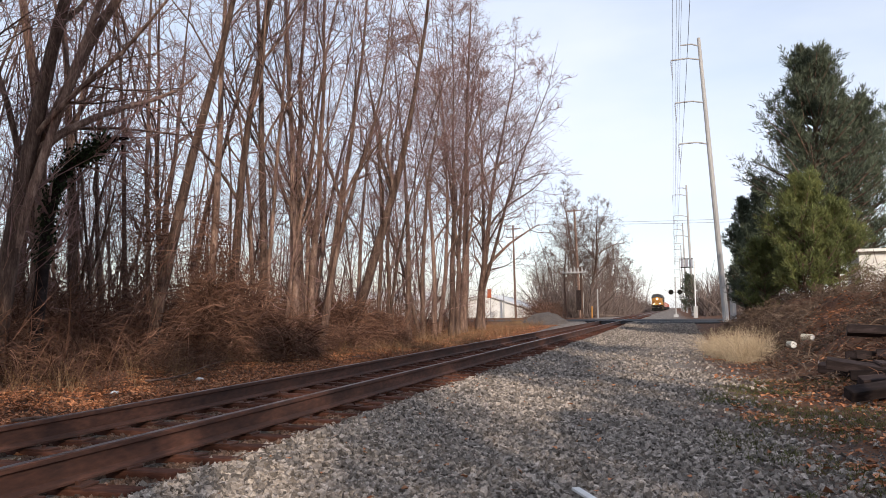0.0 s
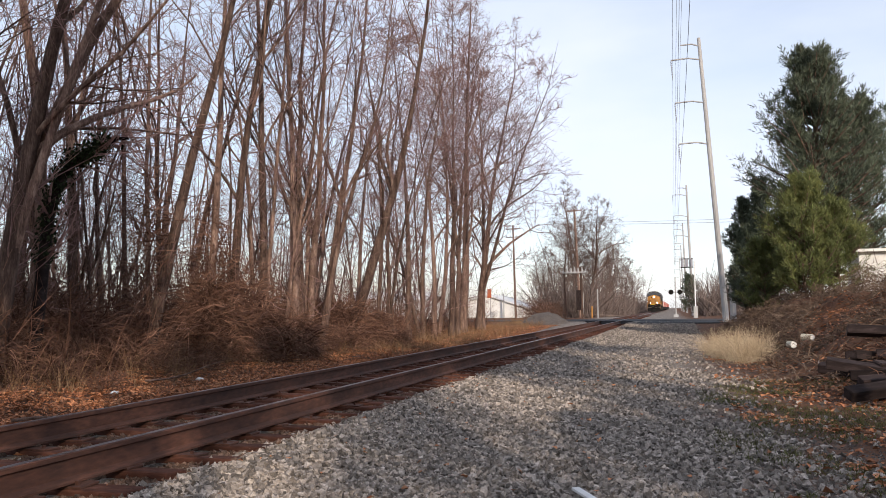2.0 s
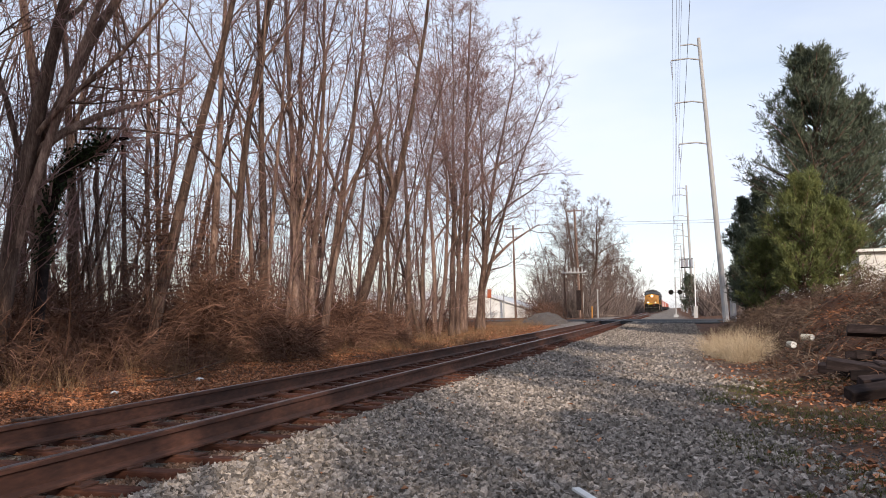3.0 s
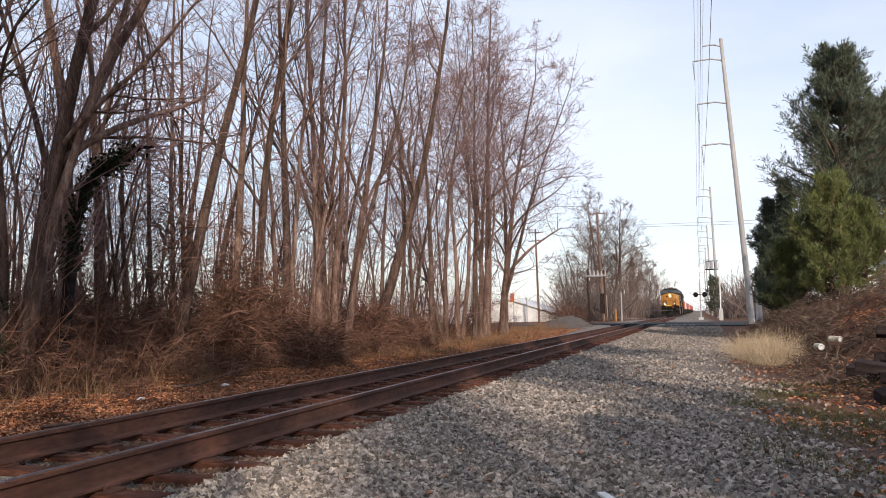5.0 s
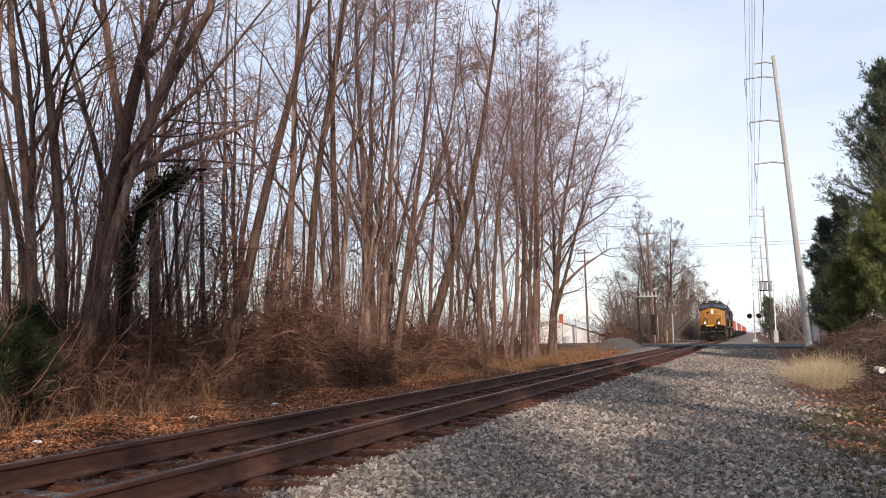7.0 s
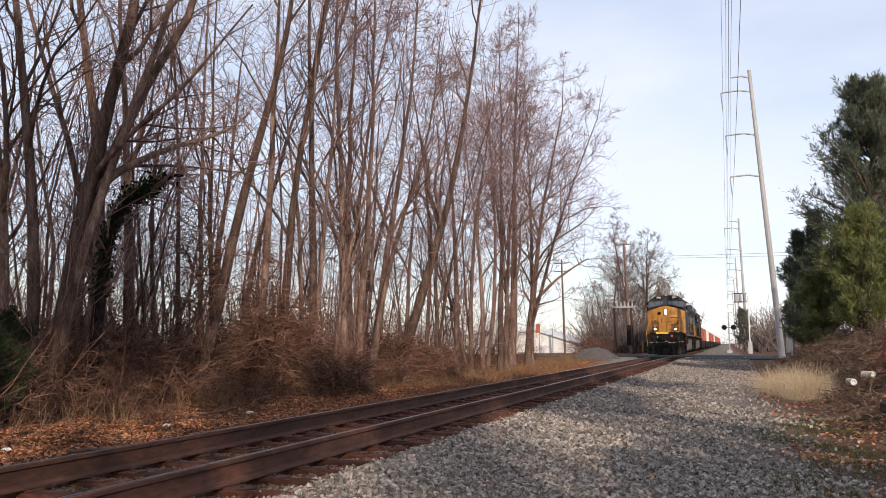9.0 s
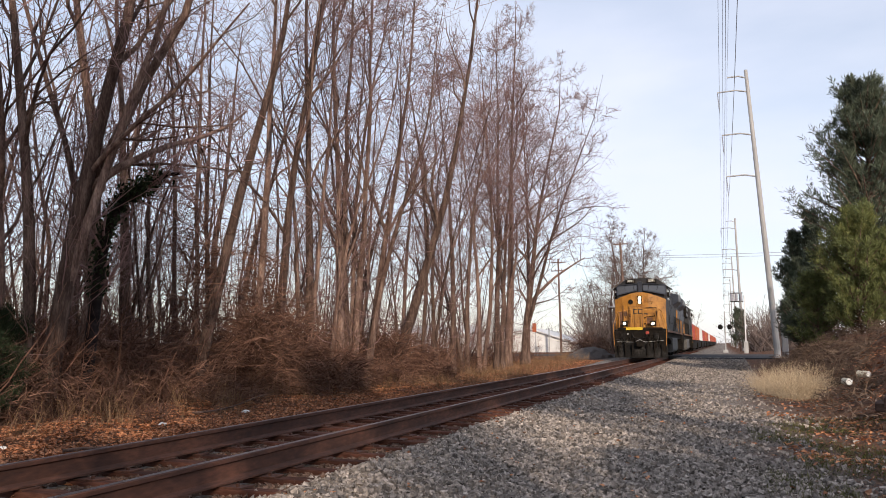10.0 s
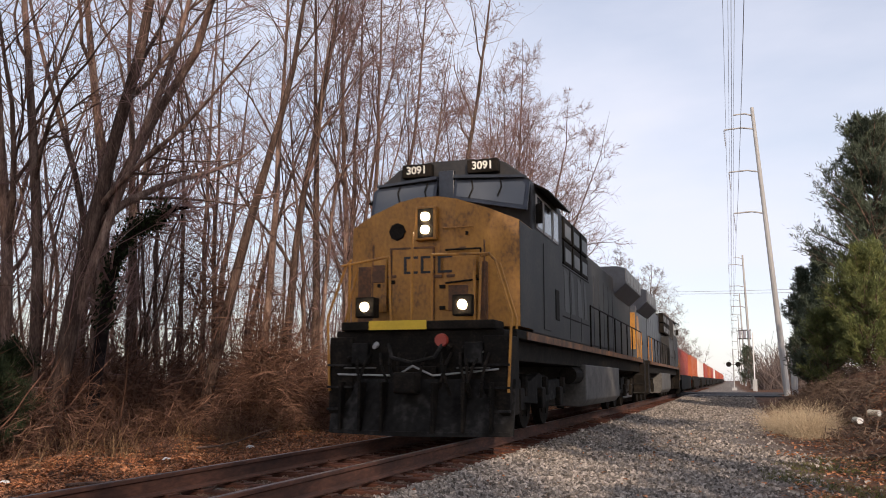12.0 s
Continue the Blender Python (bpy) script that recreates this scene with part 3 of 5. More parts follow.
def undergrowth():
    rng = np.random.default_rng(21)
    xy = scatter(rng, 10000, -17, -11.0, 7, 58, 1.5)
    h = rng.uniform(0.3, 1.4, len(xy)) * np.clip((-10.7 - xy[:, 0]) / 1.8, 0.12, 1) * np.interp(xy[:, 1], (24, 40), (1.0, 0.55))
    me = stems("undergrowth", xy, h, rng.uniform(0.003, 0.008, len(xy)), -0.14, 0.32, 0.8, M["brush"], 22, k=5)
    tagged(new("undergrowth", me), "tangle of dry brown weeds and brambles under the trees", "undergrowth", kind="stuff")
    xy = scatter(rng, 6500, -24, -12.0, 7.5, 60, 1.5)
    me = stems("saplings", xy, rng.uniform(0.8, 3.4, len(xy)) * np.interp(xy[:, 1], (26, 44), (1.0, 0.5)), rng.uniform(0.006, 0.016, len(xy)), 0.02, 0.2, 0.45, M["brush"], 23, k=6)
    tagged(new("saplings", me), "thin leafless brown saplings crowding the wood's edge", "saplings", kind="stuff")
    xy = scatter(rng, 270, -30, -12.6, 12, 58, 1.1)
    m = len(xy)
    me = stems("pole_trees", xy, rng.uniform(5, 11, m), rng.uniform(0.018, 0.055, m), 0.04, 0.09, 0.14, M["bark"], 26, k=8, sides=5)
    tagged(new("pole_trees", me), "thin leafless young trunks crowding the wood", "young trees", kind="stuff")
    xy = scatter(rng, 13000, -27, -12.4, 10, 60, 1.1)
    m = len(xy)
    me = stems("brush_twigs", xy, rng.uniform(0.5, 1.6, m), rng.uniform(0.005, 0.010, m), 0.0, 0.3, 1.0, M["brush"], 30, k=2, lift=rng.uniform(0.1, 3.6, m) * rng.uniform(0.3, 1, m))
    tagged(new("brush_twigs", me), "low tangle of bare brown twigs between the trunks", "twigs", kind="stuff")
    n = 15000
    xy = scatter(rng, n, -34, -13, 9, 62, 1.3)
    me = stems("woodland_twigs", xy, rng.uniform(0.6, 2.4, n), rng.uniform(0.003, 0.008, n), 0.02, 0.28, 0.9, M["twig"], 27, k=3, lift=rng.uniform(0.2, 8.0, n))
    tagged(new("woodland_twigs", me), "haze of fine bare twigs between the trunks of the wood", "twigs", kind="stuff")
    xy = scatter(rng, 2600, -10.6, -7.6, 7, 60, 1.4)
    me = stems("dry_grass", xy, rng.uniform(0.08, 0.32, len(xy)), np.full(len(xy), 0.004), -0.1, 0.15, 0.5, M["brush"], 24, k=3)
    pale = scatter(rng, 3600, -11.6, -8.4, 27, 64, 1.0)
    ms = stems("meadow_grass", pale, rng.uniform(0.2, 0.6, len(pale)), np.full(len(pale), 0.006), -0.1, 0.15, 0.4, M["tangrass"], 28, k=3)
    tagged(new("meadow_grass", ms), "tan dry grass along the foot of the wood", "grass", kind="stuff")
    xy = scatter(rng, 6500, -13.2, -10.3, 7.5, 45, 1.6)
    xy = xy[bumps(xy[:, 0], xy[:, 1], 1.9) + rng.normal(0, 0.5, len(xy)) > 0.1]
    mw = stems("weed_stalks", xy, rng.uniform(0.25, 0.9, len(xy)) * np.clip((-10.0 - xy[:, 0]) / 1.2, 0.3, 1), rng.uniform(0.003, 0.006, len(xy)), -0.05, 0.1, 0.3, M["tangrass"], 29, k=3)
    tagged(new("weed_stalks", mw), "upright tan dead weed stalks before the brush", "weeds", kind="stuff")
    tagged(new("dry_grass", me), "low dry brown grass along the ballast", "grass", kind="stuff")


undergrowth()


def thicket(x, y, wide, tall, n, seed, label, material="brush"):
    """A heap of arching vines: stalks that rise from a round patch and hang over its rim."""
    rng = np.random.default_rng(seed)
    a, r = rng.uniform(0, 6.283, n), np.sqrt(rng.uniform(0, 1, n)) * wide * 0.75
    top = tall * np.sqrt(np.clip(1 - (r / wide) ** 2, 0.05, 1))
    start = np.stack([x + r * np.cos(a), y + r * np.sin(a), ground_z(x + r * np.cos(a), y + r * np.sin(a)) + top * rng.uniform(0, 0.9, n)], 1)
    way = np.stack([np.cos(a) * 0.5 + rng.normal(0, 0.5, n), np.sin(a) * 0.5 + rng.normal(0, 0.5, n), rng.uniform(0.1, 1.0, n)], 1)
    way /= np.linalg.norm(way, axis=1, keepdims=True)
    P, R = grow(start, way, rng.uniform(0.5, 1.1, n) * min(tall, 1.7) * 0.7, rng.uniform(0.004, 0.008 + 0.0035 * min(tall, 2.0), n), 3, -0.34, 0.24, rng)
    ob = part("vine_thicket", mesh_np("vine_thicket", *tubes(P, R, 2), M[material]), None)
    return tagged(ob, label, "thicket", "vine thickets", kind="stuff")


for i, (x, y, w, t, n) in enumerate(((-12.4, 20.8, 0.8, 2.9, 1300), (-11.9, 21.4, 1.3, 2.7, 650), (-11.3, 23.5, 1.2, 1.6, 700), (-11.6, 29.2, 0.95, 2.1, 1100), (-11.0, 27.6, 1.0, 1.0, 500), (-12.2, 17.3, 1.1, 1.1, 550),
                                     (-12.9, 15.2, 1.2, 1.0, 500), (-12.6, 12.0, 1.0, 0.8, 450), (-12.0, 14.6, 0.6, 0.6, 300), (-11.6, 18.8, 0.8, 0.7, 350), (-11.9, 33.5, 1.5, 1.4, 800), (-11.5, 38.5, 1.2, 0.9, 500), (-12.8, 18.6, 0.5, 6.5, 700), (-12.9, 24, 1.4, 2.0, 800), (-10.8, 32, 1.0, 0.9, 400), (-13.5, 30, 1.6, 2.2, 700), (-13.0, 36, 1.6, 2.0, 700), (-13.6, 14.2, 1.3, 1.8, 1100), (-13.4, 16.4, 1.3, 1.9, 1100), (-15.4, 14.6, 1.5, 2.4, 1100), (-15.2, 17.6, 1.5, 2.4, 1100), (-14.6, 21.5, 1.5, 2.4, 1000), (-16.8, 19.0, 1.6, 2.6, 900), (-13.8, 25.5, 1.5, 2.2, 900), (-12.6, 30.5, 1.3, 1.7, 800), (-12.3, 33.0, 1.0, 1.3, 500), (-12.7, 13.4, 0.8, 1.2, 500), (-14.4, 12.4, 1.2, 1.7, 600), (-13.6, 19.6, 1.2, 1.7, 700), (-12.0, 25.4, 1.1, 1.5, 700), (-11.2, 21.4, 0.7, 0.7, 400), (-10.7, 14.2, 0.4, 0.45, 160), (-12.6, 21.3, 0.4, 5.6, 900), (-12.9, 22.0, 1.0, 2.8, 900), (-12.1, 22.6, 0.5, 3.2, 600), (-9.9, 68, 1.6, 1.7, 600), (-11.5, 72, 2.0, 2.0, 600))):
    thicket(x, y, w, t, n, 300 + i, "mound of tangled dry brown vines at the wood's edge")
bank_rng = random.Random(77)
for i in range(64):
    y = bank_rng.uniform(13.5, 46)
    x, w, t, n = 2.0 + 0.018 * y + 4.2 * bank_rng.random() ** 1.3, bank_rng.uniform(0.6, 1.4), bank_rng.uniform(0.25, 0.7), 270
    thicket(x, y, w, t, n, 350 + i, "low heap of dead brown vines on the bank", "deadvine")
for i, (x, y) in enumerate(((7.2, 33), (8.6, 34), (9.8, 33))):
    thicket(x, y, 1.4, 1.3, 700, 390 + i, "tangled dead brown vines before the trailer", "deadvine")


def ivy_limb():
    """A low tree that bows over sideways, its back grown with ivy."""
    rng = np.random.default_rng(47)
    u = np.linspace(0, 1, 14)
    x = np.interp(u, (0, 0.5, 0.62, 0.78, 1), (-12.85, -12.62, -12.2, -11.65, -10.95))
    z = np.interp(u, (0, 0.5, 0.62, 0.78, 1), (-0.7, 3.5, 4.05, 4.42, 4.66)) + 0.05 * np.sin(u * 23)
    P = np.stack([x, 14.6 + 0.5 * u, z], 1)[None]
    R = np.interp(u, (0, 0.5, 1), (0.15, 0.11, 0.03))[None]
    root = tagged(new("bowed_tree"), "dark bowed leafless tree with ivy along its back", "tree", "trees along the wood's edge")
    part("trunk", mesh_np("trunk", *tubes(P, R, 8), M["deadwood"], True), None, root)
    s, w, r, v = branch_off(P, R, 46, 0.3, 1.0, 0.9, rng)
    Q, K = grow(s, w, rng.uniform(0.5, 2.2, len(s)), np.maximum(r * 0.3, 0.008), 4, 0.05, 0.2, rng)
    s, w, r, v = branch_off(Q, K, 5, 0.2, 1.0, 0.7, rng)
    Q2, K2 = grow(s, w, rng.uniform(0.3, 0.9, len(s)), np.full(len(s), 0.006), 2, 0.03, 0.2, rng)
    crown = part("crown", mesh_np("crown", *join([tubes(Q, K, 4), tubes(Q2, K2, 2)]), M["twig"]), None, root)
    crown["kind"] = "stuff"
    n = 2600
    i = rng.integers(5, 12, n)
    at = P[0, i] + rng.normal(0, 0.11, (n, 3)) + np.array([0, 0, 0.05]) + (P[0, i] - P[0, i - 1]) * rng.uniform(-1, 0, (n, 1))
    leaves("ivy", at, rng.uniform(0.025, 0.05, n), rng, 0.8, M["ivy"], "dark green ivy", 0.0, parent=root)["kind"] = "stuff"


def far_woods():
    rng = np.random.default_rng(31)
    xy = np.concatenate([scatter(rng, 5200, -19, -8.8, 92, 420, 1.8), scatter(rng, 1600, 6, 18, 100, 420, 1.8), scatter(rng, 800, 3.2, 8, 96, 126), scatter(rng, 1500, -70, -24, 130, 200), scatter(rng, 1500, -90, 120, 620, 720)])
    xy = xy[(xy[:, 0] > -0.155 * xy[:, 1]) | (xy[:, 1] > 126)]
    top = np.where(xy[:, 0] > 0, rng.uniform(2, 6.5, len(xy)), rng.uniform(2, 7.0, len(xy)))
    P = stems("far_woods", xy, top, rng.uniform(0.02, 0.05, len(xy)), 0.03, 0.24, 0.45, M["fartwig"], 32, k=4)
    tagged(new("far_woods", P), "distant leafless brown woods beyond the road", "woods", kind="stuff")
    xy = np.concatenate([scatter(rng, 8000, -19, -8.8, 92, 420, 1.8), scatter(rng, 3000, 6, 18, 100, 420, 1.8), scatter(rng, 3000, -70, -24, 130, 200)])
    xy = xy[(xy[:, 0] > -0.155 * xy[:, 1]) | (xy[:, 1] > 126)]
    n = len(xy)
    P = stems("far_thicket", xy, rng.uniform(0.8, 2.2, n), rng.uniform(0.015, 0.03, n), 0.0, 0.25, 0.8, M["fartwig"], 33, k=3, lift=rng.uniform(0, 3.8, n) * rng.uniform(0.2, 1, n))
    tagged(new("far_thicket", P), "distant brown thicket of bare twigs beyond the road", "thicket", kind="stuff")


far_woods()


def leaves(name, at, size, rng, tilt, material, label, up=0.012, kind="stuff", parent=None):
    """Small folded leaf blades at the given places: two triangles each, turned at random."""
    n = len(at)
    a = rng.uniform(0, 6.283, n)
    u = np.stack([np.cos(a), np.sin(a), rng.normal(0, tilt, n)], 1)
    v = np.stack([-np.sin(a), np.cos(a), rng.normal(0, tilt, n)], 1)
    s = size[:, None]
    fold = np.zeros((n, 3))
    fold[:, 2] = rng.uniform(0.1, 0.5, n) * size
    c = at + [0, 0, up]
    V = np.stack([c - u * s, c - v * s * 0.6 + fold, c + u * s, c + v * s * 0.6 + fold], 1).reshape(-1, 3)
    i = np.arange(n)[:, None] * 4
    F = np.concatenate([i + [0, 1, 2], i + [0, 2, 3]], 0)
    me = mesh_np(name, V, F, material)
    if parent:
        return part(name, me, None, parent, label)
    return tagged(new(name, me), label, "leaves", kind=kind)


def litter():
    rng = np.random.default_rng(41)
    a = scatter(rng, 76000, -13, -7.1, 5.5, 55, 1.9)
    keep = rng.uniform(0, 1, len(a)) < np.clip((-7.0 - a[:, 0]) / 0.9, 0.08, 1)
    b = scatter(rng, 16000, 0.7, 4.5, 4.5, 26, 1.5)
    patch = bumps(b[:, 0], b[:, 1], 1.3) + 0.6 * (b[:, 0] - 1.6) + rng.normal(0, 0.45, len(b))
    c = scatter(rng, 380, -6.0, 0.8, 4.5, 22, 1.5)
    xy = np.concatenate([a[keep], b[patch > 0.2], c])
    at = np.stack([xy[:, 0], xy[:, 1], ground_z(xy[:, 0], xy[:, 1])], 1)
    leaves("fallen_leaves", at, rng.uniform(0.02, 0.05, len(at)), rng, 0.3, M["leaf"], "fallen orange-brown oak leaves scattered on the ground", 0.02)


litter()
ivy_limb()


def moss():
    rng = np.random.default_rng(45)
    xy = scatter(rng, 22000, 0.3, 3.0, 4.5, 16, 1.2)
    keep = (bumps(xy[:, 0], xy[:, 1], 1.7) - 0.25 * np.abs(xy[:, 0] - 1.4)) > -0.25
    xy = xy[keep]
    n = len(xy)
    me = stems("short_grass", xy, rng.uniform(0.04, 0.09, n), np.full(n, 0.0035), -0.05, 0.2, 0.7, M["moss"], 46, k=2, lift=0.02)
    tagged(new("short_grass", me), "short mossy green grass at the edge of the gravel", "grass", kind="stuff")


moss()


def ballast():
    """Crushed stones, angular and of mixed size, lying close on the bed and the shoulder."""
    rng = np.random.default_rng(51)
    n = 84000
    y = 3.4 + rng.exponential(6.5, n)
    x = rng.uniform(-7.1, 2.6, n)
    ok = (y < 34) & (np.abs(x - TRACK + 0.7535) > 0.09) & (np.abs(x - TRACK - 0.7535) > 0.09) & (x > -0.95 * y) & (x < 0.28 * y + 0.4)
    ok &= (rng.uniform(0, 1, n) < np.clip((1.45 + 0.6 * bumps(x, y, 0.9) - x) / 1.9, 0.05, 1)) & ((x > -6.6) | (rng.uniform(0, 1, n) < 0.5))
    xf, yf = rng.uniform(-3.3, 1.2, 9000), rng.uniform(28, 60, 9000)
    x, y = np.concatenate([x[ok], xf]), np.concatenate([y[ok], yf])
    n = len(x)
    wedge = np.array([(a, 1.25 * math.cos(t), 1.25 * math.sin(t)) for a in (-1, 1) for t in (0.3, 2.4, 4.5)])
    s = rng.uniform(0.010, 0.024, n) * (1 + 0.014 * y)
    V = wedge[None] * (1 + rng.uniform(-0.4, 0.3, (n, 6, 3))) + rng.normal(0, 0.12, (n, 6, 3))
    V = V * rng.uniform(0.6, 1.25, (n, 1, 3)) * s[:, None, None]
    q = rng.normal(0, 1, (n, 4))
    q /= np.linalg.norm(q, axis=1, keepdims=True)
    w, i, j, k = q.T
    Rm = np.stack([1 - 2 * (j * j + k * k), 2 * (i * j - k * w), 2 * (i * k + j * w), 2 * (i * j + k * w), 1 - 2 * (i * i + k * k), 2 * (j * k - i * w), 2 * (i * k - j * w), 2 * (j * k + i * w), 1 - 2 * (i * i + j * j)], 1).reshape(n, 3, 3)
    V = np.einsum("nij,nvj->nvi", Rm, V)
    bed = np.abs(x - TRACK) < rng.uniform(1.12, 1.42, n)
    V += np.stack([x, y, ground_z(x, y) + s * np.where(bed, rng.uniform(-0.6, 0.3, n), rng.uniform(-0.1, 0.7, n))], 1)[:, None]
    f = np.array([(0, 2, 1), (3, 4, 5), (0, 1, 4), (0, 4, 3), (1, 2, 5), (1, 5, 4), (2, 0, 3), (2, 3, 5)])
    for nm, pick, m, label in (("ballast", ~bed, "stone", "grey crushed stone ballast beside the track"), ("fouled_ballast", bed, "dirtystone", "rust-brown fouled ballast between the ties")):
        F = (np.arange(pick.sum())[:, None, None] * 6 + f[None]).reshape(-1, 3)
        tagged(new(nm, mesh_np(nm, V[pick].reshape(-1, 3), F, M[m])), label, "gravel", kind="stuff")


ballast()


def grit():
    """Small dark stones trodden into the soil between the gravel and the bank."""
    rng = np.random.default_rng(53)
    n = 11000
    x, y = rng.uniform(-0.2, 3.4, n), 4.2 + rng.exponential(5.0, n)
    ok = (y < 22) & (x < 0.28 * y + 0.5)
    x, y = x[ok], y[ok]
    n = len(x)
    s = rng.uniform(0.006, 0.018, n)[:, None, None]
    peak = np.array([(-1, -0.8, -0.4), (1, -0.7, -0.4), (0.9, 0.8, -0.4), (-0.8, 0.9, -0.4), (0.1, 0.0, 0.8)])
    a = rng.uniform(0, 6.283, n)
    V = (peak[None] + rng.normal(0, 0.22, (n, 5, 3))) * s
    V = np.stack([V[..., 0] * np.cos(a)[:, None] - V[..., 1] * np.sin(a)[:, None], V[..., 0] * np.sin(a)[:, None] + V[..., 1] * np.cos(a)[:, None], V[..., 2]], -1)
    V += np.stack([x, y, ground_z(x, y) + 0.002], 1)[:, None]
    F = (np.arange(n)[:, None, None] * 5 + np.array([(0, 1, 4), (1, 2, 4), (2, 3, 4), (3, 0, 4)])[None]).reshape(-1, 3)
    tagged(new("soil_grit", mesh_np("soil_grit", V.reshape(-1, 3), F, M["pile"])), "dark grit and small stones trodden into the soil", "gravel", kind="stuff")


grit()

# ---- the bank across the gravel ----


def foliage(at, way, length, wide, rng, material, name):
    """Flat needle sprays, each a slim diamond along its way."""
    n = len(at)
    side = np.cross(way, rng.normal(0, 1, (n, 3)))
    side /= np.linalg.norm(side, axis=1, keepdims=True) + 1e-9
    l, w = length[:, None], wide[:, None]
    V = np.stack([at, at + way * l * 0.5 + side * w, at + way * l, at + way * l * 0.5 - side * w], 1).reshape(-1, 3)
    return mesh_np(name, V, np.arange(4 * n).reshape(-1, 4), material)


def conifer(name, x, y, height, profile, boughs, seed, material, label, rise=0.02, sprays=70, size=0.30, category="pine tree", low=0.06):
    """Trunk, boughs in whorls, needle sprays along them; profile gives the bough length at heights 0 to 1."""
    rng = np.random.default_rng(seed)
    root = tagged(new(name), label, category)
    root.matrix_basis = pose(x, y, float(ground_z(x, y)))
    zz = np.linspace(-0.3, height, 9)
    P0 = np.stack([rng.normal(0, 0.03, 9), rng.normal(0, 0.03, 9), zz], 1)[None]
    part("trunk", mesh_np("trunk", *tubes(P0, np.linspace(0.026 * height / 2, 0.02, 9)[None], 8), M["bark"], True), None, root)
    u = low + (1.0 - low) * rng.uniform(0, 1.0, boughs) ** 0.85
    L = np.interp(u, np.linspace(0, 1, len(profile)), profile) * rng.uniform(0.5, 1.12, boughs)
    a = rng.uniform(0, 6.283, boughs)
    way = np.stack([np.cos(a), np.sin(a), 0.15 + 0.9 * u ** 2], 1)
    way /= np.linalg.norm(way, axis=1, keepdims=True)
    P, R = grow(np.stack([0 * u, 0 * u, u * height * 0.97], 1), way, L, 0.012 * L + 0.012, 6, rise, 0.06, rng)
    bo = part("branchwork", mesh_np("branchwork", *tubes(P, R, 4), M["bark"], True), None, root)
    bo["kind"] = "stuff"
    # branchlets, each with tufts of needles towards its end
    s, w, r, v = branch_off(P, R, 8, 0.25, 1.0, 0.75, rng)
    w = w + np.array([0, 0, 0.30])
    w /= np.linalg.norm(w, axis=1, keepdims=True)
    Q, K = grow(s, w, np.repeat(L, 8) * rng.uniform(0.14, 0.34, len(s)), np.full(len(s), 0.010), 3, 0.10, 0.12, rng)
    s, w, r, v = branch_off(Q, K, max(5, sprays // 6), 0.15, 1.0, 0.8, rng)
    s = s + rng.normal(0, 0.05, s.shape)
    w = w + np.array([0, 0, 0.25])
    w /= np.linalg.norm(w, axis=1, keepdims=True)
    le = rng.uniform(0.6, 1.25, len(s)) * size
    cr = part("crown", foliage(s, w, le, le * 0.065, rng, material, "crown"), None, root)
    cr["kind"] = "stuff"
    return root


conifer("pine_tree", 7.0, 45, 12.3, (3.0, 3.4, 3.6, 3.3, 3.7, 3.1, 3.1, 2.4, 1.9, 1.9, 1.1), 430, 61, M["needle"], "tall dark green pine tree with ragged boughs behind the bank", 0.07, 132, 0.28)
conifer("pine_tree", 9.4, 47.5, 10.6, (3.4, 3.6, 3.4, 3.0, 2.4, 1.8, 1.0), 230, 62, M["needle"], "dark green pine tree beside the taller pine", 0.05, 130, 0.28)
conifer("evergreen_shrub", 5.0, 36, 4.5, (1.6, 2.0, 1.8, 1.6, 1.3, 0.8), 170, 63, M["shrub"], "yellow-green evergreen shrub on the bank", 0.14, 190, 0.19, "shrub", 0.0)
conifer("evergreen_shrub", 3.7, 38, 2.9, (1.2, 1.4, 1.3, 1.0, 0.6), 110, 64, M["shrub"], "yellow-green evergreen shrub on the bank", 0.10, 150, 0.17, "shrub", 0.0)
conifer("evergreen_shrub", 6.3, 36.4, 3.6, (1.5, 1.7, 1.4, 1.0, 0.5), 110, 69, M["shrub"], "yellow-green evergreen shrub on the bank", 0.10, 160, 0.18, "shrub", 0.0)
conifer("cedar_tree", 3.9, 50, 6.2, (1.1, 1.3, 1.2, 0.9, 0.4), 110, 65, M["needle"], "dark narrow cedar beside the utility pole", 0.12, 110, 0.26, "cedar tree")
conifer("cedar_tree", 4.7, 49, 6.8, (1.2, 1.4, 1.2, 0.9, 0.4), 110, 66, M["needle"], "dark narrow cedar beside the utility pole", 0.12, 110, 0.26, "cedar tree")
conifer("cedar_tree", 3.7, 46.5, 4.4, (1.0, 1.2, 1.1, 0.8, 0.4), 80, 73, M["needle"], "dark evergreen beside the utility pole", 0.12, 90, 0.24, "cedar tree")
conifer("cedar_tree", 4.4, 45, 4.0, (1.1, 1.3, 1.1, 0.6), 80, 74, M["needle"], "dark evergreen beside the utility pole", 0.12, 90, 0.24, "cedar tree")
conifer("cedar_tree", 3.6, 43, 2.6, (1.0, 1.2, 1.0, 0.5), 80, 67, M["needle"], "low dark evergreen at the foot of the pole", 0.12, 90, 0.24, "shrub")
conifer("cedar_tree", 2.0, 118, 5.2, (1.4, 1.6, 1.4, 0.7), 90, 68, M["needle"], "dark evergreen beside the crossing", 0.12, 90, 0.3, "shrub")
conifer("ivy_shrub", -13.6, 13.0, 1.9, (0.8, 1.0, 0.9, 0.5), 90, 71, M["ivy"], "dark green ivy bush at the foot of a tree", 0.05, 190, 0.09, "shrub")
conifer("ivy_shrub", -12.6, 11.6, 1.5, (0.8, 1.0, 0.8, 0.4), 90, 72, M["ivy"], "dark green ivy bush at the foot of a tree", 0.05, 190, 0.09, "shrub")


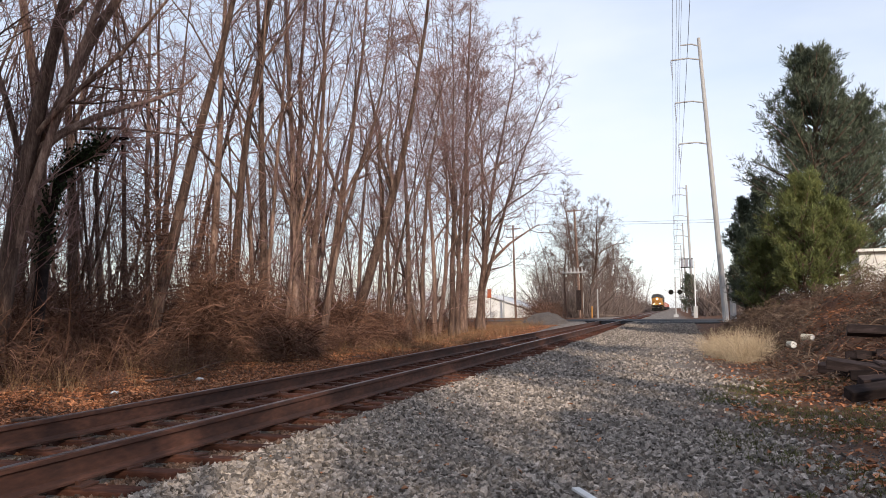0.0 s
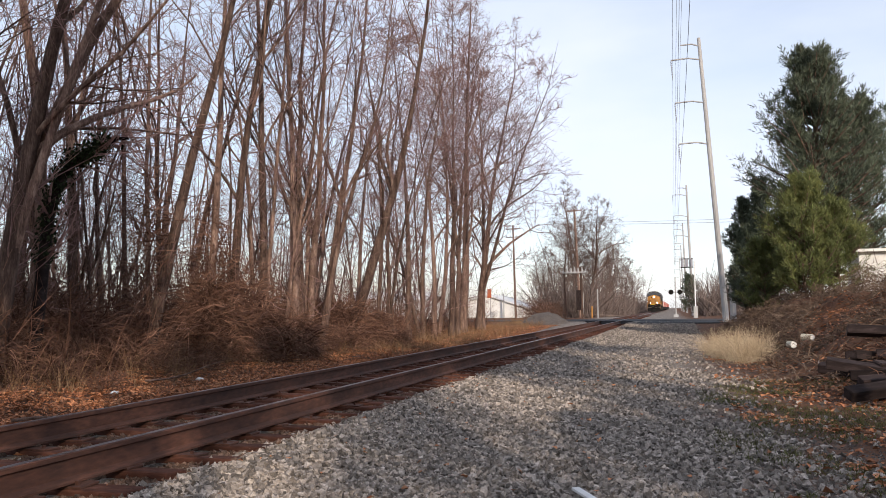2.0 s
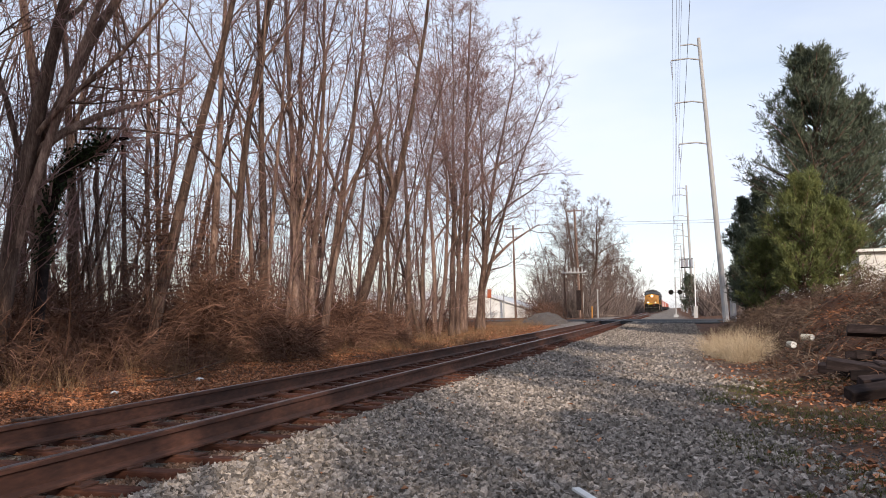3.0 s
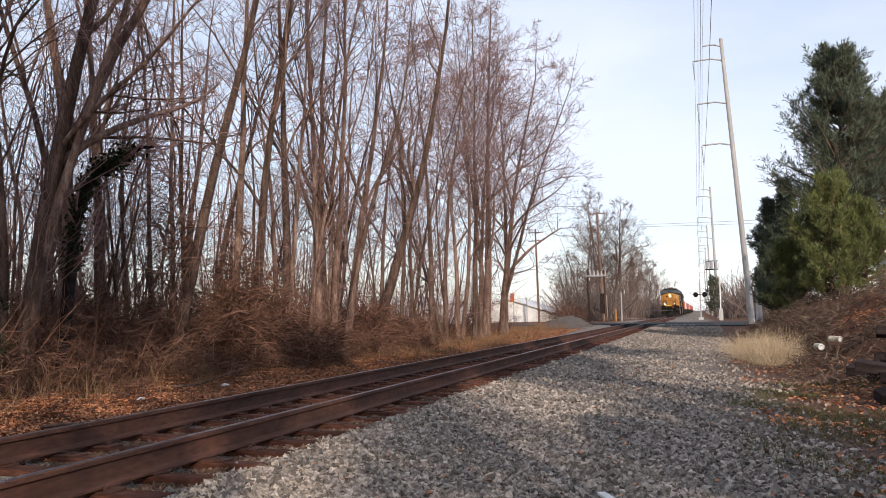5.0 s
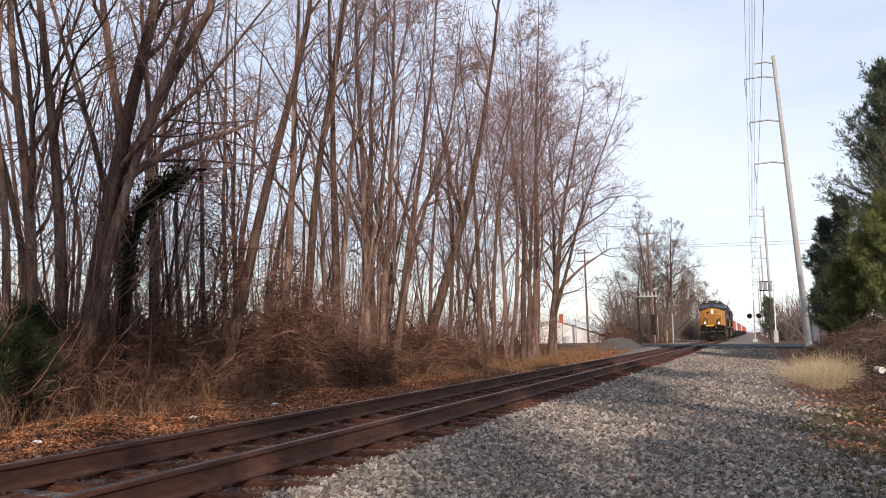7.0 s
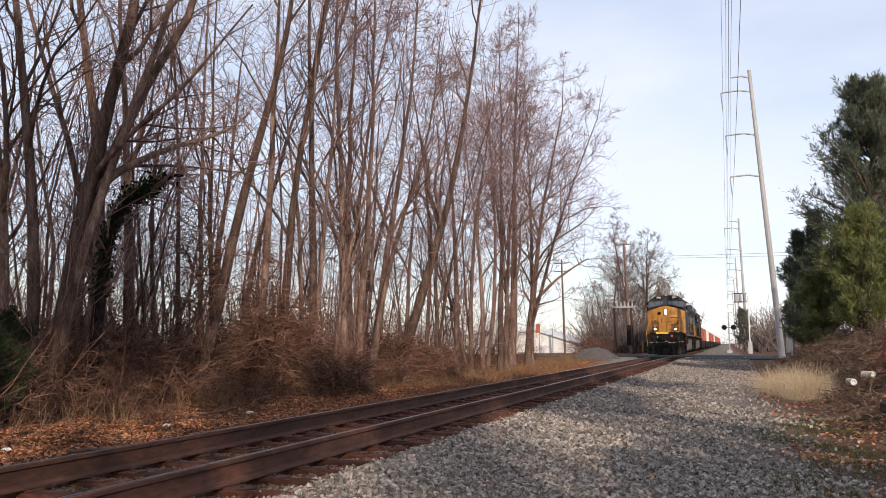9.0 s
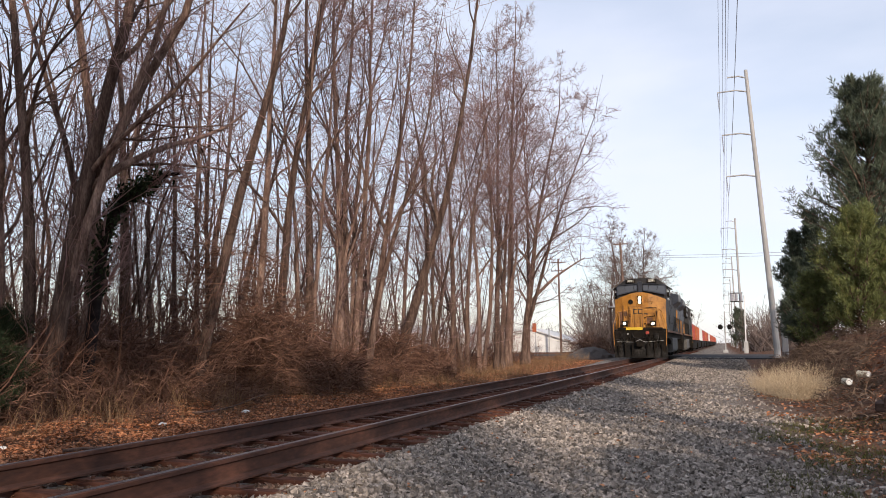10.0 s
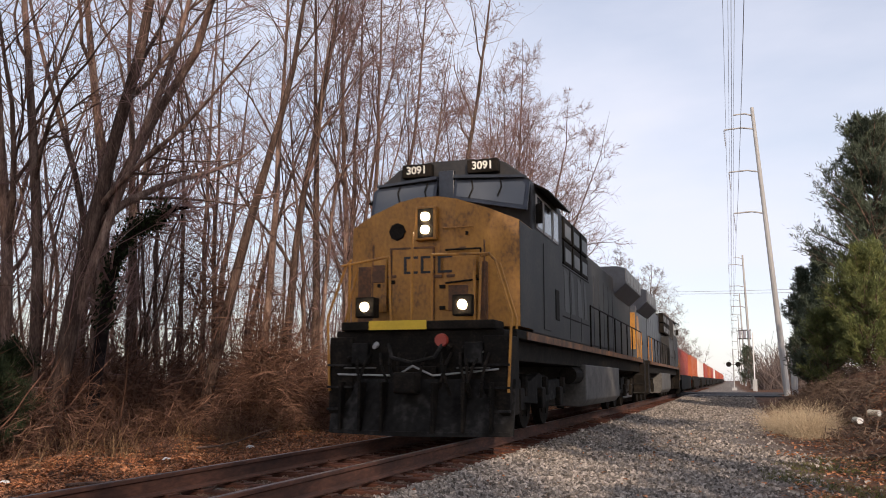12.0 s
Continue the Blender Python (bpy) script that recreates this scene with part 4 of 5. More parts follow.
# pines out of view, added so that broken shade falls on the gravel
for i, (x, y, h) in enumerate(((9.0, -11.5, 12.5), (11.5, -15.5, 13.5), (6.5, -17.0, 12.0), (4.5, -23.0, 13.0), (12.0, -10.5, 9.5), (11.6, -7.4, 11.0))):
    conifer("pine_tree", x, y, h, (2.4, 2.7, 2.8, 2.5, 2.2, 1.7, 1.0), 80, 90 + i, M["needle"], "unseen dark green pine tree added to shade the gravel", 0.05, 34, 0.42)


# unseen high crowns, added to shade the locomotive's front and the left trunks
for i, (x, y, h) in enumerate(((8.0, -9.0, 14.0), (6.6, -6.6, 13.5), (9.6, -6.0, 14.0), (7.0, -12.5, 14.0), (8.6, 1.2, 13.5), (10.8, 4.0, 14.5), (9.6, -2.6, 13.5), (-0.8, -6.5, 15.5), (-2.8, -4.6, 15.0), (-2.5, -1.9, 14.0))):
    conifer("pine_tree", x, y, h, (2.2, 2.5, 2.6, 2.2, 1.4), 90, 110 + i, M["needle"], "unseen high-crowned pine tree added to shade the train and the wood", 0.05, 48, 0.6, low=0.64)


# low evergreens out of view, added to darken the near right ground with shade
for i, (x, y, h) in enumerate(((8.3, -3.2, 6.0), (5.0, -0.4, 4.4))):
    conifer("cedar_tree", x, y, h, (1.6, 1.8, 1.6, 1.1, 0.5), 90, 125 + i, M["needle"], "unseen dark evergreen added to shade the near ground", 0.12, 90, 0.32, "cedar tree")


def paper_scrap(x, y, s, seed):
    bm = bmesh.new()
    bmesh.ops.create_icosphere(bm, subdivisions=2, radius=s)
    for v in bm.verts:
        v.co *= 1 + 0.5 * noise.noise(v.co * 18.0 + Vector((seed, 0, 0)))
        v.co.z *= 0.45
    tagged(part("paper_scrap", bm, M["white"], at=pose(x, y, float(ground_z(x, y)) + 0.03)), "crumpled scrap of white paper among the dead leaves", "litter", "scraps of paper")


paper_scrap(-10.0, 13.5, 0.075, 1)
paper_scrap(-10.0, 9.8, 0.065, 5)
paper_scrap(-10.6, 17.4, 0.09, 9)


def fallen_branch(x, y, turn, long, r):
    rng = np.random.default_rng(int(100 * r + y))
    P, R = grow(np.array([[0.0, 0, 0]]), np.array([[0.0, 1.0, 0.02]]), np.array([long]), np.array([r]), 7, 0.0, 0.07, rng)
    s, w, rr, u = branch_off(P, R, 5, 0.3, 0.95, 0.7, rng)
    w[:, 2] = np.abs(w[:, 2]) * 0.4
    P2, R2 = grow(s, w, rng.uniform(0.2, 0.5, 5) * long * 0.5, rr * 0.6, 4, -0.02, 0.12, rng)
    ob = part("fallen_branch", mesh_np("fallen_branch", *join([tubes(P, R, 6), tubes(P2, R2, 4)]), M["bark"], True), None, at=pose(x, y, float(ground_z(x, y)) + 0.05, 0, 0, turn))
    tagged(ob, "fallen grey-brown branch lying on the leaf litter", "branch", "fallen branches")


for row in ((-8.9, 9.8, -38, 1.6, 0.03), (-9.6, 12.4, 60, 1.4, 0.025), (-10.8, 15.6, -70, 1.8, 0.03), (-9.8, 20.5, 40, 1.3, 0.022), (-10.2, 26.0, -20, 1.6, 0.03)):
    fallen_branch(*row)


def straw():
    rng = np.random.default_rng(81)
    for i, (x, y, w, n) in enumerate(((1.4, 24.5, 0.5, 1500), (1.65, 21.8, 0.4, 1300), (1.6, 23.0, 0.5, 1500), (1.9, 24.8, 0.42, 1000), (1.3, 26.5, 0.5, 800), (2.0, 22.5, 0.35, 600))):
        xy = np.stack([rng.normal(x, w * 0.55, n), rng.normal(y, w * 1.3, n)], 1)
        me = stems("straw_clump", xy, rng.uniform(0.35, 1.05, n) * rng.uniform(0.65, 1.0, n), rng.uniform(0.002, 0.0034, n), -0.16, 0.2, 0.5, M["straw"], 82 + i, k=4)
        tagged(new("straw_clump", me), "clump of tall pale yellow dry grass", "grass", "dry grass clumps", kind="stuff")


straw()


def timber(x, y, z, long, turn, tilt=0.0, roll=0.0):
    bm = boxm(-0.10, 0.10, -long / 2, long / 2, 0, 0.15, 0.02)
    rnd = random.Random(int(x * 100 + y * 10))
    for v in bm.verts:
        v.co += Vector([rnd.uniform(-0.008, 0.008) for _ in range(3)])
    ob = part("old_tie", bm, M["deadwood"])
    ob.matrix_basis = pose(x, y, z, tilt, roll, turn)
    return tagged(ob, "old dark weathered wooden railway tie dumped in a heap", "railway tie", "discarded ties")


heap = random.Random(19)
for i in range(22):
    x, y = heap.uniform(2.75, 4.1), heap.uniform(11.6, 15.6)
    timber(x, y, float(ground_z(x, y)) + (0.0 if i < 9 else 0.17) - 0.02, heap.uniform(0.5, 1.8), heap.uniform(0, 150), heap.uniform(-10, 12), heap.uniform(-25, 25))
for i, (x, y) in enumerate(((3.2, 13.2), (3.6, 14.6), (2.9, 15.4), (3.9, 12.4))):
    thicket(x, y, 0.8, 0.4, 260, 400 + i, "dead brown vines grown over the old ties")


def log_piece(x, y, z, r, long, turn):
    root = tagged(new("cut_log"), "short pale cut log lying on the bank", "log", "cut logs")
    root.matrix_basis = pose(x, y, z, 90, 0, turn)
    part("log_bark", rod(bmesh.new(), (0, 0, -long / 2), (0, 0, long / 2), r, r * 0.92, 12), M["stump"], root)
    for s in (-1, 1):
        part("cut_face", rod(bmesh.new(), (0, 0, s * long / 2), (0, 0, s * (long / 2 + 0.008)), r * 0.9, r * 0.9, 12), M["white"], root)


log_piece(2.40, 19.5, 0.16, 0.075, 0.28, 12)
log_piece(2.78, 19.9, 0.30, 0.075, 0.26, 40)
log_piece(4.3, 16.0, 0.75, 0.06, 0.3, 15)
bm = boxm(-0.03, 0.03, -0.22, 0.22, 0, 0.02, 0.004)
tagged(part("wood_stake", bm, M["white"], at=pose(-0.59, 5.86, -0.315, 4, 0, 32)), "short white painted wooden stake lying on the gravel", "stake")


def shed(name, x0, x1, y0, y1, z0, eave, ridge, label, wallmat="white"):
    root = tagged(new(name), label, "shed")
    part("wall", boxm(x0, x1, y0, y1, z0, eave), M[wallmat], root)
    bm = bmesh.new()
    ym = (y0 + y1) / 2
    prism(bm, [(y0 - 0.3, eave), (ym, ridge), (y1 + 0.3, eave), (y1 + 0.3, eave + 0.12), (ym, ridge + 0.12), (y0 - 0.3, eave + 0.12)], "x", x0 - 0.3, x1 + 0.3)
    part("roof", bm, M["white"], root)
    return root


def gabled_shed():
    """A shed whose gable end faces down the track."""
    root = tagged(new("shed"), "long white shed with a low gabled roof beyond the wood", "shed")
    part("wall", prism(bmesh.new(), [(-31.0, -0.6), (-19.8, -0.6), (-19.8, 1.1), (-25.3, 2.85), (-31.0, 1.1)], "y", 115, 128), M["white"], root)
    part("roof", prism(bmesh.new(), [(-31.4, 1.0), (-25.3, 2.9), (-19.4, 1.0), (-19.4, 1.12), (-25.3, 3.04), (-31.4, 1.12)], "y", 114.6, 128.4), M["white"], root)
    for x in (-28.6, -23.6):
        part("door", boxm(x - 1.2, x + 1.2, 114.95, 115.0, -0.5, 0.9, 0.01), M["white"], root)
    for i in range(14):
        part("siding_rib", boxm(-30.6 + 0.8 * i, -30.55 + 0.8 * i, 114.97, 115.0, -0.5, 1.0), M["white"], root)
    return root


gabled_shed()
shed("shed", -42, -31, 104, 112, -0.5, 2.2, 3.2, "white shed seen between the trunks")
shed("trailer", 7.6, 20, 39, 41.6, 0.0, 3.25, 3.35, "long white trailer behind the bank")

# ---- round the crossing ----


def crossing_signal(x, y, turn, label):
    root = tagged(new("crossing_signal"), label, "crossing signal", "crossing signals")
    root.matrix_basis = pose(x, y, 0, 0, 0, turn)
    part("mast", rod(bmesh.new(), (0, 0, -0.3), (0, 0, 4.2), 0.07, 0.06, 10), M["steelpole"], root)
    part("base", boxm(-0.25, 0.25, -0.25, 0.25, -0.3, 0.25, 0.02), M["steelpole"], root)
    part("cross_bar", rod(bmesh.new(), (-0.5, -0.05, 2.6), (0.5, -0.05, 2.6), 0.03), M["black"], root)
    for s in (-0.45, 0.45):
        lamp = part("lamp_disc", rod(bmesh.new(), (s, -0.05, 2.6), (s, -0.10, 2.6), 0.26, 0.26, 16), M["black"], root)
        part("hood", rod(bmesh.new(), (s, -0.10, 2.6), (s, -0.34, 2.62), 0.13, 0.12, 12), M["black"], lamp)
    return root


crossing_signal(0.15, 92, 0, "grey crossing signal mast with paired lamps")


def raised_gate(x, y, tall):
    root = tagged(new("crossing_gate"), "raised white crossing gate arm beside the road", "crossing gate", "crossing gates")
    root.matrix_basis = pose(x, y, 0)
    part("gate_box", boxm(-0.2, 0.2, -0.2, 0.2, -0.3, 1.1, 0.03), M["steelpole"], root)
    for i in range(6):
        part("gate_arm", rod(bmesh.new(), (0, 0, 0.9 + i * tall / 6), (0, 0, 0.9 + (i + 1) * tall / 6), 0.06, 0.055, 8), M["white"], root)
    return root


raised_gate(2.0, 86, 4.6)


def wooden_pole(x, y, z, height, lean, arm_at=(), arm=1.2, radius=0.16):
    root = tagged(new("wooden_pole"), "weathered wooden utility pole with a crossarm", "utility pole", "wooden poles")
    root.matrix_basis = pose(x, y, z, 0, lean, 0)
    part("pole", rod(bmesh.new(), (0, 0, -0.4), (0, 0, height), radius, radius * 0.65, 10), M["bark"], root)
    for h in arm_at:
        bar = part("crossarm", boxm(-arm, arm, -0.06, 0.06, height - h - 0.06, height - h + 0.06, 0.01), M["bark"], root)
        for s in (-0.9, -0.4, 0.4, 0.9):
            part("insulator", rod(bmesh.new(), (s * arm, 0, height - h + 0.06), (s * arm, 0, height - h + 0.28), 0.05, 0.035, 8), M["wire"], bar)
    return root


wooden_pole(-20.2, 110, -0.3, 12.4, -1.0, (0.5, 1.6), 1.0)
wooden_pole(-9.6, 90, 0, 11.6, -2.2, (0.2,), 0.8)


def equipment_rack():
    root = tagged(new("equipment_rack"), "dark timber rack of poles carrying line equipment beside the crossing", "equipment rack")
    root.matrix_basis = pose(-10.5, 85, -0.1)
    for s in (0.0, 1.65):
        part("post", rod(bmesh.new(), (s, 0, -0.3), (s - 0.1, 0, 5.2), 0.13, 0.10, 8), M["bark"], root)
    part("relay_case", boxm(1.05, 1.5, 0.05, 0.3, 0.9, 2.9, 0.02), M["deadwood"], root)
    part("platform", boxm(-0.3, 1.9, -0.35, 0.35, 4.6, 4.75, 0.02), M["steelpole"], root)
    for i in range(6):
        part("insulator", rod(bmesh.new(), (-0.15 + i * 0.36, 0, 4.75), (-0.15 + i * 0.36, 0, 5.15 + 0.1 * (i % 2)), 0.10, 0.06, 8), M["steelpole"], root)
    return root


equipment_rack()


def post(x, y, h, material, label, r=0.07):
    return tagged(part("marker_post", rod(bmesh.new(), (x, y, -0.4), (x, y, h), r, r, 8), M[material]), label, "post", "posts at the crossing")


post(-8.2, 88, 1.2, "yellow", "yellow marker post at the crossing", 0.07)
post(-7.6, 88, 2.9, "steelpole", "grey steel post at the crossing")
post(-8.9, 86, 2.6, "steelpole", "grey steel post at the crossing")
post(3.75, 59, 3.7, "steelpole", "thick grey stub post beside the utility pole", 0.2)
post(-22.5, 105, 3.2, "steelpole", "grey fence post by the white shed")
post(-20.8, 105, 2.9, "steelpole", "grey fence post by the white shed")
tagged(part("warning_flag", boxm(-22.9, -22.4, 104.9, 105, 2.4, 3.5, 0.02), M["orange"]), "small orange sign on a post by the shed", "sign")


def gravel_pile():
    bm = bmesh.new()
    bmesh.ops.create_icosphere(bm, subdivisions=4, radius=1.0)
    for v in bm.verts:
        h = max(0.0, v.co.z)
        k = 1 + 0.10 * noise.noise(v.co * 3.0) + 0.05 * noise.noise(v.co * 11.0)
        v.co = Vector((v.co.x * 1.5 * k * (1.3 - 0.5 * h), v.co.y * 2.4 * k * (1.3 - 0.5 * h), h * 0.95 * k - 0.25))
    return tagged(part("gravel_pile", bm, M["pile"], at=pose(-8.9, 60, 0)), "heap of grey gravel beside the track", "gravel pile", kind="stuff")


gravel_pile()
bm = bmesh.new()
for a, b, d in (((-10, 98, 10.9), (30, 100, 11.4), 0.3), ((-10, 98, 10.7), (30, 100, 11.1), 0.4)):
    pts = [Vector(a).lerp(Vector(b), u / 8) - Vector((0, 0, d * 4 * (u / 8) * (1 - u / 8))) for u in range(9)]
    bent_rod(bm, pts, 0.02, 4)
tagged(part("road_wire", bm, M["wire"]), "thin wires crossing the track along the road", "wire")


def transformer_cluster():
    root = tagged(new("transformer_bank"), "grey transformers and brackets hung on a utility pole", "transformer")
    root.matrix_basis = pose(2.15, 130.0, 7.6)
    for s in (-0.85, -0.2, 0.45):
        part("tank", rod(bmesh.new(), (s, -0.3, -0.6), (s, -0.3, 0.5), 0.19, 0.19, 12), M["wire"], root)
    part("bracket", boxm(-1.1, 0.7, -0.1, 0.05, 0.5, 0.65, 0.02), M["deadwood"], root)
    part("hanger", boxm(-1.1, 0.7, -0.1, 0.05, -0.75, -0.6, 0.02), M["deadwood"], root)
    return root


transformer_cluster()

# ---- train ----
AXLE_Y = (2.55, 4.35, 6.15, 16.1, 17.9, 19.7)
REACH = 22.9


def outline_y(outline, a, b, bevel=0.0):
    bm = prism(bmesh.new(), outline, "y", a, b)
    if bevel:
        bmesh.ops.bevel(bm, geom=list(bm.edges), offset=bevel, segments=2, affect="EDGES", profile=0.5)
    return bm


def lettering(text, size, material, parent, at, name="number"):
    cu = bpy.data.curves.new(name, "FONT")
    cu.body, cu.size, cu.align_x, cu.align_y, cu.extrude, cu.offset = text, size, "CENTER", "CENTER", 0.003, 0.004
    tmp = new(name, cu)
    me = bpy.data.meshes.new_from_object(tmp.evaluated_get(bpy.context.evaluated_depsgraph_get()))
    bpy.data.objects.remove(tmp)
    me.materials.append(material)
    return part(name, me, None, parent, at=at)


def lamp(parent, name, x, y, z, r):
    case = part(name, rod(bmesh.new(), (x, y + 0.12, z), (x, y, z), r * 1.25, r * 1.25, 16), M["black"], parent)
    part("lens", rod(bmesh.new(), (x, y - 0.004, z), (x, y - 0.02, z), r, r * 0.9, 16), M["lamp"], case, "glowing warm white lamp lens")
    return case


def wheelset(parent, y, r=0.53):
    ob = new("wheelset")
    bm = bmesh.new()
    for s in (-1, 1):
        rod(bm, (s * 0.68, 0, 0), (s * 0.82, 0, 0), r, r, 24)
        rod(bm, (s * 0.66, 0, 0), (s * 0.68, 0, 0), r + 0.025, r + 0.025, 24)
        for k in range(5):
            a = k * 2 * math.pi / 5
            rod(bm, (s * 0.82, 0.3 * math.cos(a), 0.3 * math.sin(a)), (s * 0.835, 0.3 * math.cos(a), 0.3 * math.sin(a)), 0.06, 0.06, 6)
    rod(bm, (-0.7, 0, 0), (0.7, 0, 0), 0.09, 0.09, 10)
    bm.to_mesh(me := bpy.data.meshes.new("wheelset"))
    bm.free()
    me.materials.append(M["black"])
    ob = part("wheelset", me, None, parent, at=pose(0, y, r + 0.005))
    return ob


def locomotive(label, second=False):
    root = tagged(new("locomotive"), label, "locomotive", "locomotives")
    body = M["slate"]
    # frame, deck and sills
    part("underframe", boxm(-1.35, 1.35, 0.8, 21.6, 1.25, 1.60, 0.02), M["black"], root)
    part("deck", boxm(-1.52, 1.52, 0.95, 21.5, 1.60, 1.74, 0.015), M["black"], root)
    for s in (-1, 1):
        part("sill_stripe", boxm(*sorted((s * 1.523, s * 1.535)), 1.6, 20.8, 1.60, 1.73), M["sill"], root)
    # low nose
    nose_line = [(-1.50, 1.80), (1.50, 1.80), (1.50, 3.56), (1.05, 3.74), (0.5, 3.92), (0.18, 3.98), (-0.18, 3.98), (-0.5, 3.92), (-1.05, 3.74), (-1.50, 3.56)]
    bm = bmesh.new()
    rings = []
    for y in (0.95, 2.25):
        rings.append([bm.verts.new((u, y + (0.0 if y > 1 else 0.30 * max(0.0, (abs(u) - 0.7) / 0.8) ** 1.3), v)) for u, v in nose_line])
    k = len(nose_line)
    for i in range(k):
        bm.faces.new((rings[0][i], rings[0][(i + 1) % k], rings[1][(i + 1) % k], rings[1][i]))
    # the front is folded in strips that sweep back to the cab's corners
    bm.faces.new(rings[1])
    foot = [bm.verts.new((u, 0.95, 1.80)) for u in (-1.05, -0.5, 0.5, 1.05)]
    r0 = rings[0]
    bm.faces.new((r0[0], foot[0], r0[8], r0[9]))
    bm.faces.new((foot[0], foot[1], r0[7], r0[8]))
    bm.faces.new((foot[1], foot[2], r0[4], r0[5], r0[6], r0[7]))
    bm.faces.new((foot[2], foot[3], r0[3], r0[4]))
    bm.faces.new((foot[3], r0[1], r0[2], r0[3]))
    for v in foot:
        v.co.y = 0.95 + 0.30 * max(0.0, (abs(v.co.x) - 0.7) / 0.8) ** 1.3
    nose = part("nose", bm, M["yellow"], root, "dirty yellow painted nose")
    for x0, x1 in ((-1.00, -0.72), (0.30, 0.85)):
        part("nose_panel", boxm(x0, x1, 0.925, 0.95, 2.05, 2.95, 0.012), M["yellow"], nose)
    part("nose_door", boxm(-0.62, 0.10, 0.92, 0.955, 1.85, 3.10, 0.012), M["yellow"], nose)
    # dark strips outline the door and stand in for the handrails' shadows
    for x0, x1, z0, z1 in ((-0.66, -0.63, 1.85, 3.12), (0.10, 0.13, 1.85, 3.12), (-0.66, 0.13, 3.10, 3.13), (0.98, 1.0, 1.95, 3.2), (-0.98, -0.96, 1.95, 3.2)):
        part("door_seam", boxm(x0, x1, 0.915, 0.955, z0, z1), M["sill"], nose, "dark door outline that also paints in the handrail's shadow")
    for s in (-1, 1):
        part("nose_side", boxm(*sorted((s * 1.496, s * 1.506)), 1.26, 2.24, 1.80, 3.55), body, nose, "slate side of the nose")
    for x0, z0, w, h in ((0.55, 2.05, 0.34, 0.42), (-0.86, 2.55, 0.22, 0.3), (0.62, 3.05, 0.12, 0.05), (0.20, 2.60, 0.14, 0.05), (0.42, 2.60, 0.14, 0.05), (-0.62, 2.62, 0.16, 0.05)):
        part("hinge_plate", boxm(x0 - w / 2, x0 + w / 2, 0.912, 0.94, z0, z0 + h, 0.008), M["sill"], nose, "rust-stained plate")
    for x0, x1 in ((-1.30, -1.02), (0.88, 1.02)):
        y = 0.95 + 0.30 * max(0.0, (abs(0.5 * (x0 + x1)) - 0.7) / 0.8) ** 1.3
        part("walkway_door", boxm(x0, x1, y - 0.05, y + 0.1, 1.85, 2.85, 0.01), M["sill"], nose, "dark brown panel beside the walkway")
    part("porthole", rod(bmesh.new(), (-0.54, 0.96, 3.41), (-0.54, 0.915, 3.41), 0.155, 0.145, 8), M["black"], nose, "dark round port in the nose")
    for x, z, w in ((0.28, 2.10, 0.10), (0.28, 2.45, 0.10), (-0.60, 2.55, 0.08), (0.85, 2.6, 0.05), (-0.85, 2.5, 0.05), (0.7, 3.32, 0.05)):
        part("latch", boxm(x - w / 2, x + w / 2, 0.89, 0.93, z - 0.03, z + 0.03, 0.008), M["black"], nose)
    # the road's initials as plain dark shapes
    for x, w in ((-0.28, 0.25), (0.02, 0.25), (0.32, 0.25)):
        bm = boxm(x - w / 2, x + w / 2, 0.912, 0.918, 2.93, 2.97)
        box(bm, x - w / 2, x + w / 2, 0.912, 0.918, 2.68, 2.72)
        box(bm, x - w / 2, x - w / 2 + 0.05, 0.911, 0.917, 2.70, 2.95)
        part("emblem_shape", bm, body, nose)
    bent = bent_rod(bmesh.new(), [(0.35, 0.93, 3.05), (0.35, 0.86, 3.05), (0.95, 0.86, 3.05), (0.95, 0.86, 2.55), (0.35, 0.86, 2.5)], 0.016)
    part("grab_iron", bent, M["black"], nose)
    part("grab_iron", bent_rod(bmesh.new(), [(0.3, 0.94, 3.42), (0.3, 0.88, 3.42), (0.8, 0.88, 3.42), (0.8, 0.94, 3.42)], 0.014), M["yellow"], nose)
    head = part("headlight_box", boxm(-0.19, 0.19, 0.84, 0.97, 3.23, 3.80, 0.02), M["yellow"], nose, "raised headlight housing")
    part("headlight_plate", boxm(-0.135, 0.135, 0.832, 0.842, 3.27, 3.76), M["black"], head)
    for z in (3.62, 3.40):
        part("headlight", rod(bmesh.new(), (0.0, 0.836, z), (0.0, 0.80, z), 0.075, 0.068, 18), M["lamp"], head, "lit round headlight")
    # cab
    cab_line = [(-1.50, 1.74), (1.50, 1.74), (1.50, 4.32), (1.47, 4.47), (1.02, 4.83), (0.42, 4.92), (-0.42, 4.92), (-1.02, 4.83), (-1.47, 4.47), (-1.50, 4.32)]
    cab = part("cab", outline_y(cab_line, 2.2, 5.0, 0.03), body, root, "dark blue-grey cab")
    # windshields with sloping sills over the nose, a heavy post between them
    for s, inner in ((-1, 0.24), (1, 0.10)):
        frame_line = [(s * inner, 4.15), (s * 1.47, 3.86), (s * 1.49, 4.40), (s * 1.38, 4.50), (s * inner, 4.58)]
        pane_line = [(s * (inner + 0.05), 4.21), (s * 1.41, 3.95), (s * 1.42, 4.34), (s * 1.36, 4.41), (s * (inner + 0.05), 4.47)]
        bm, pane = outline_y(frame_line, 2.165, 2.24), outline_y(pane_line, 2.155, 2.166)
        for v in list(bm.verts) + list(pane.verts):
            v.co.y -= 0.32 * (4.60 - v.co.z)
        wf = part("windshield_frame", bm, M["blue"], cab)
        part("windshield", pane, M["glass"], wf, "grey reflecting windshield")
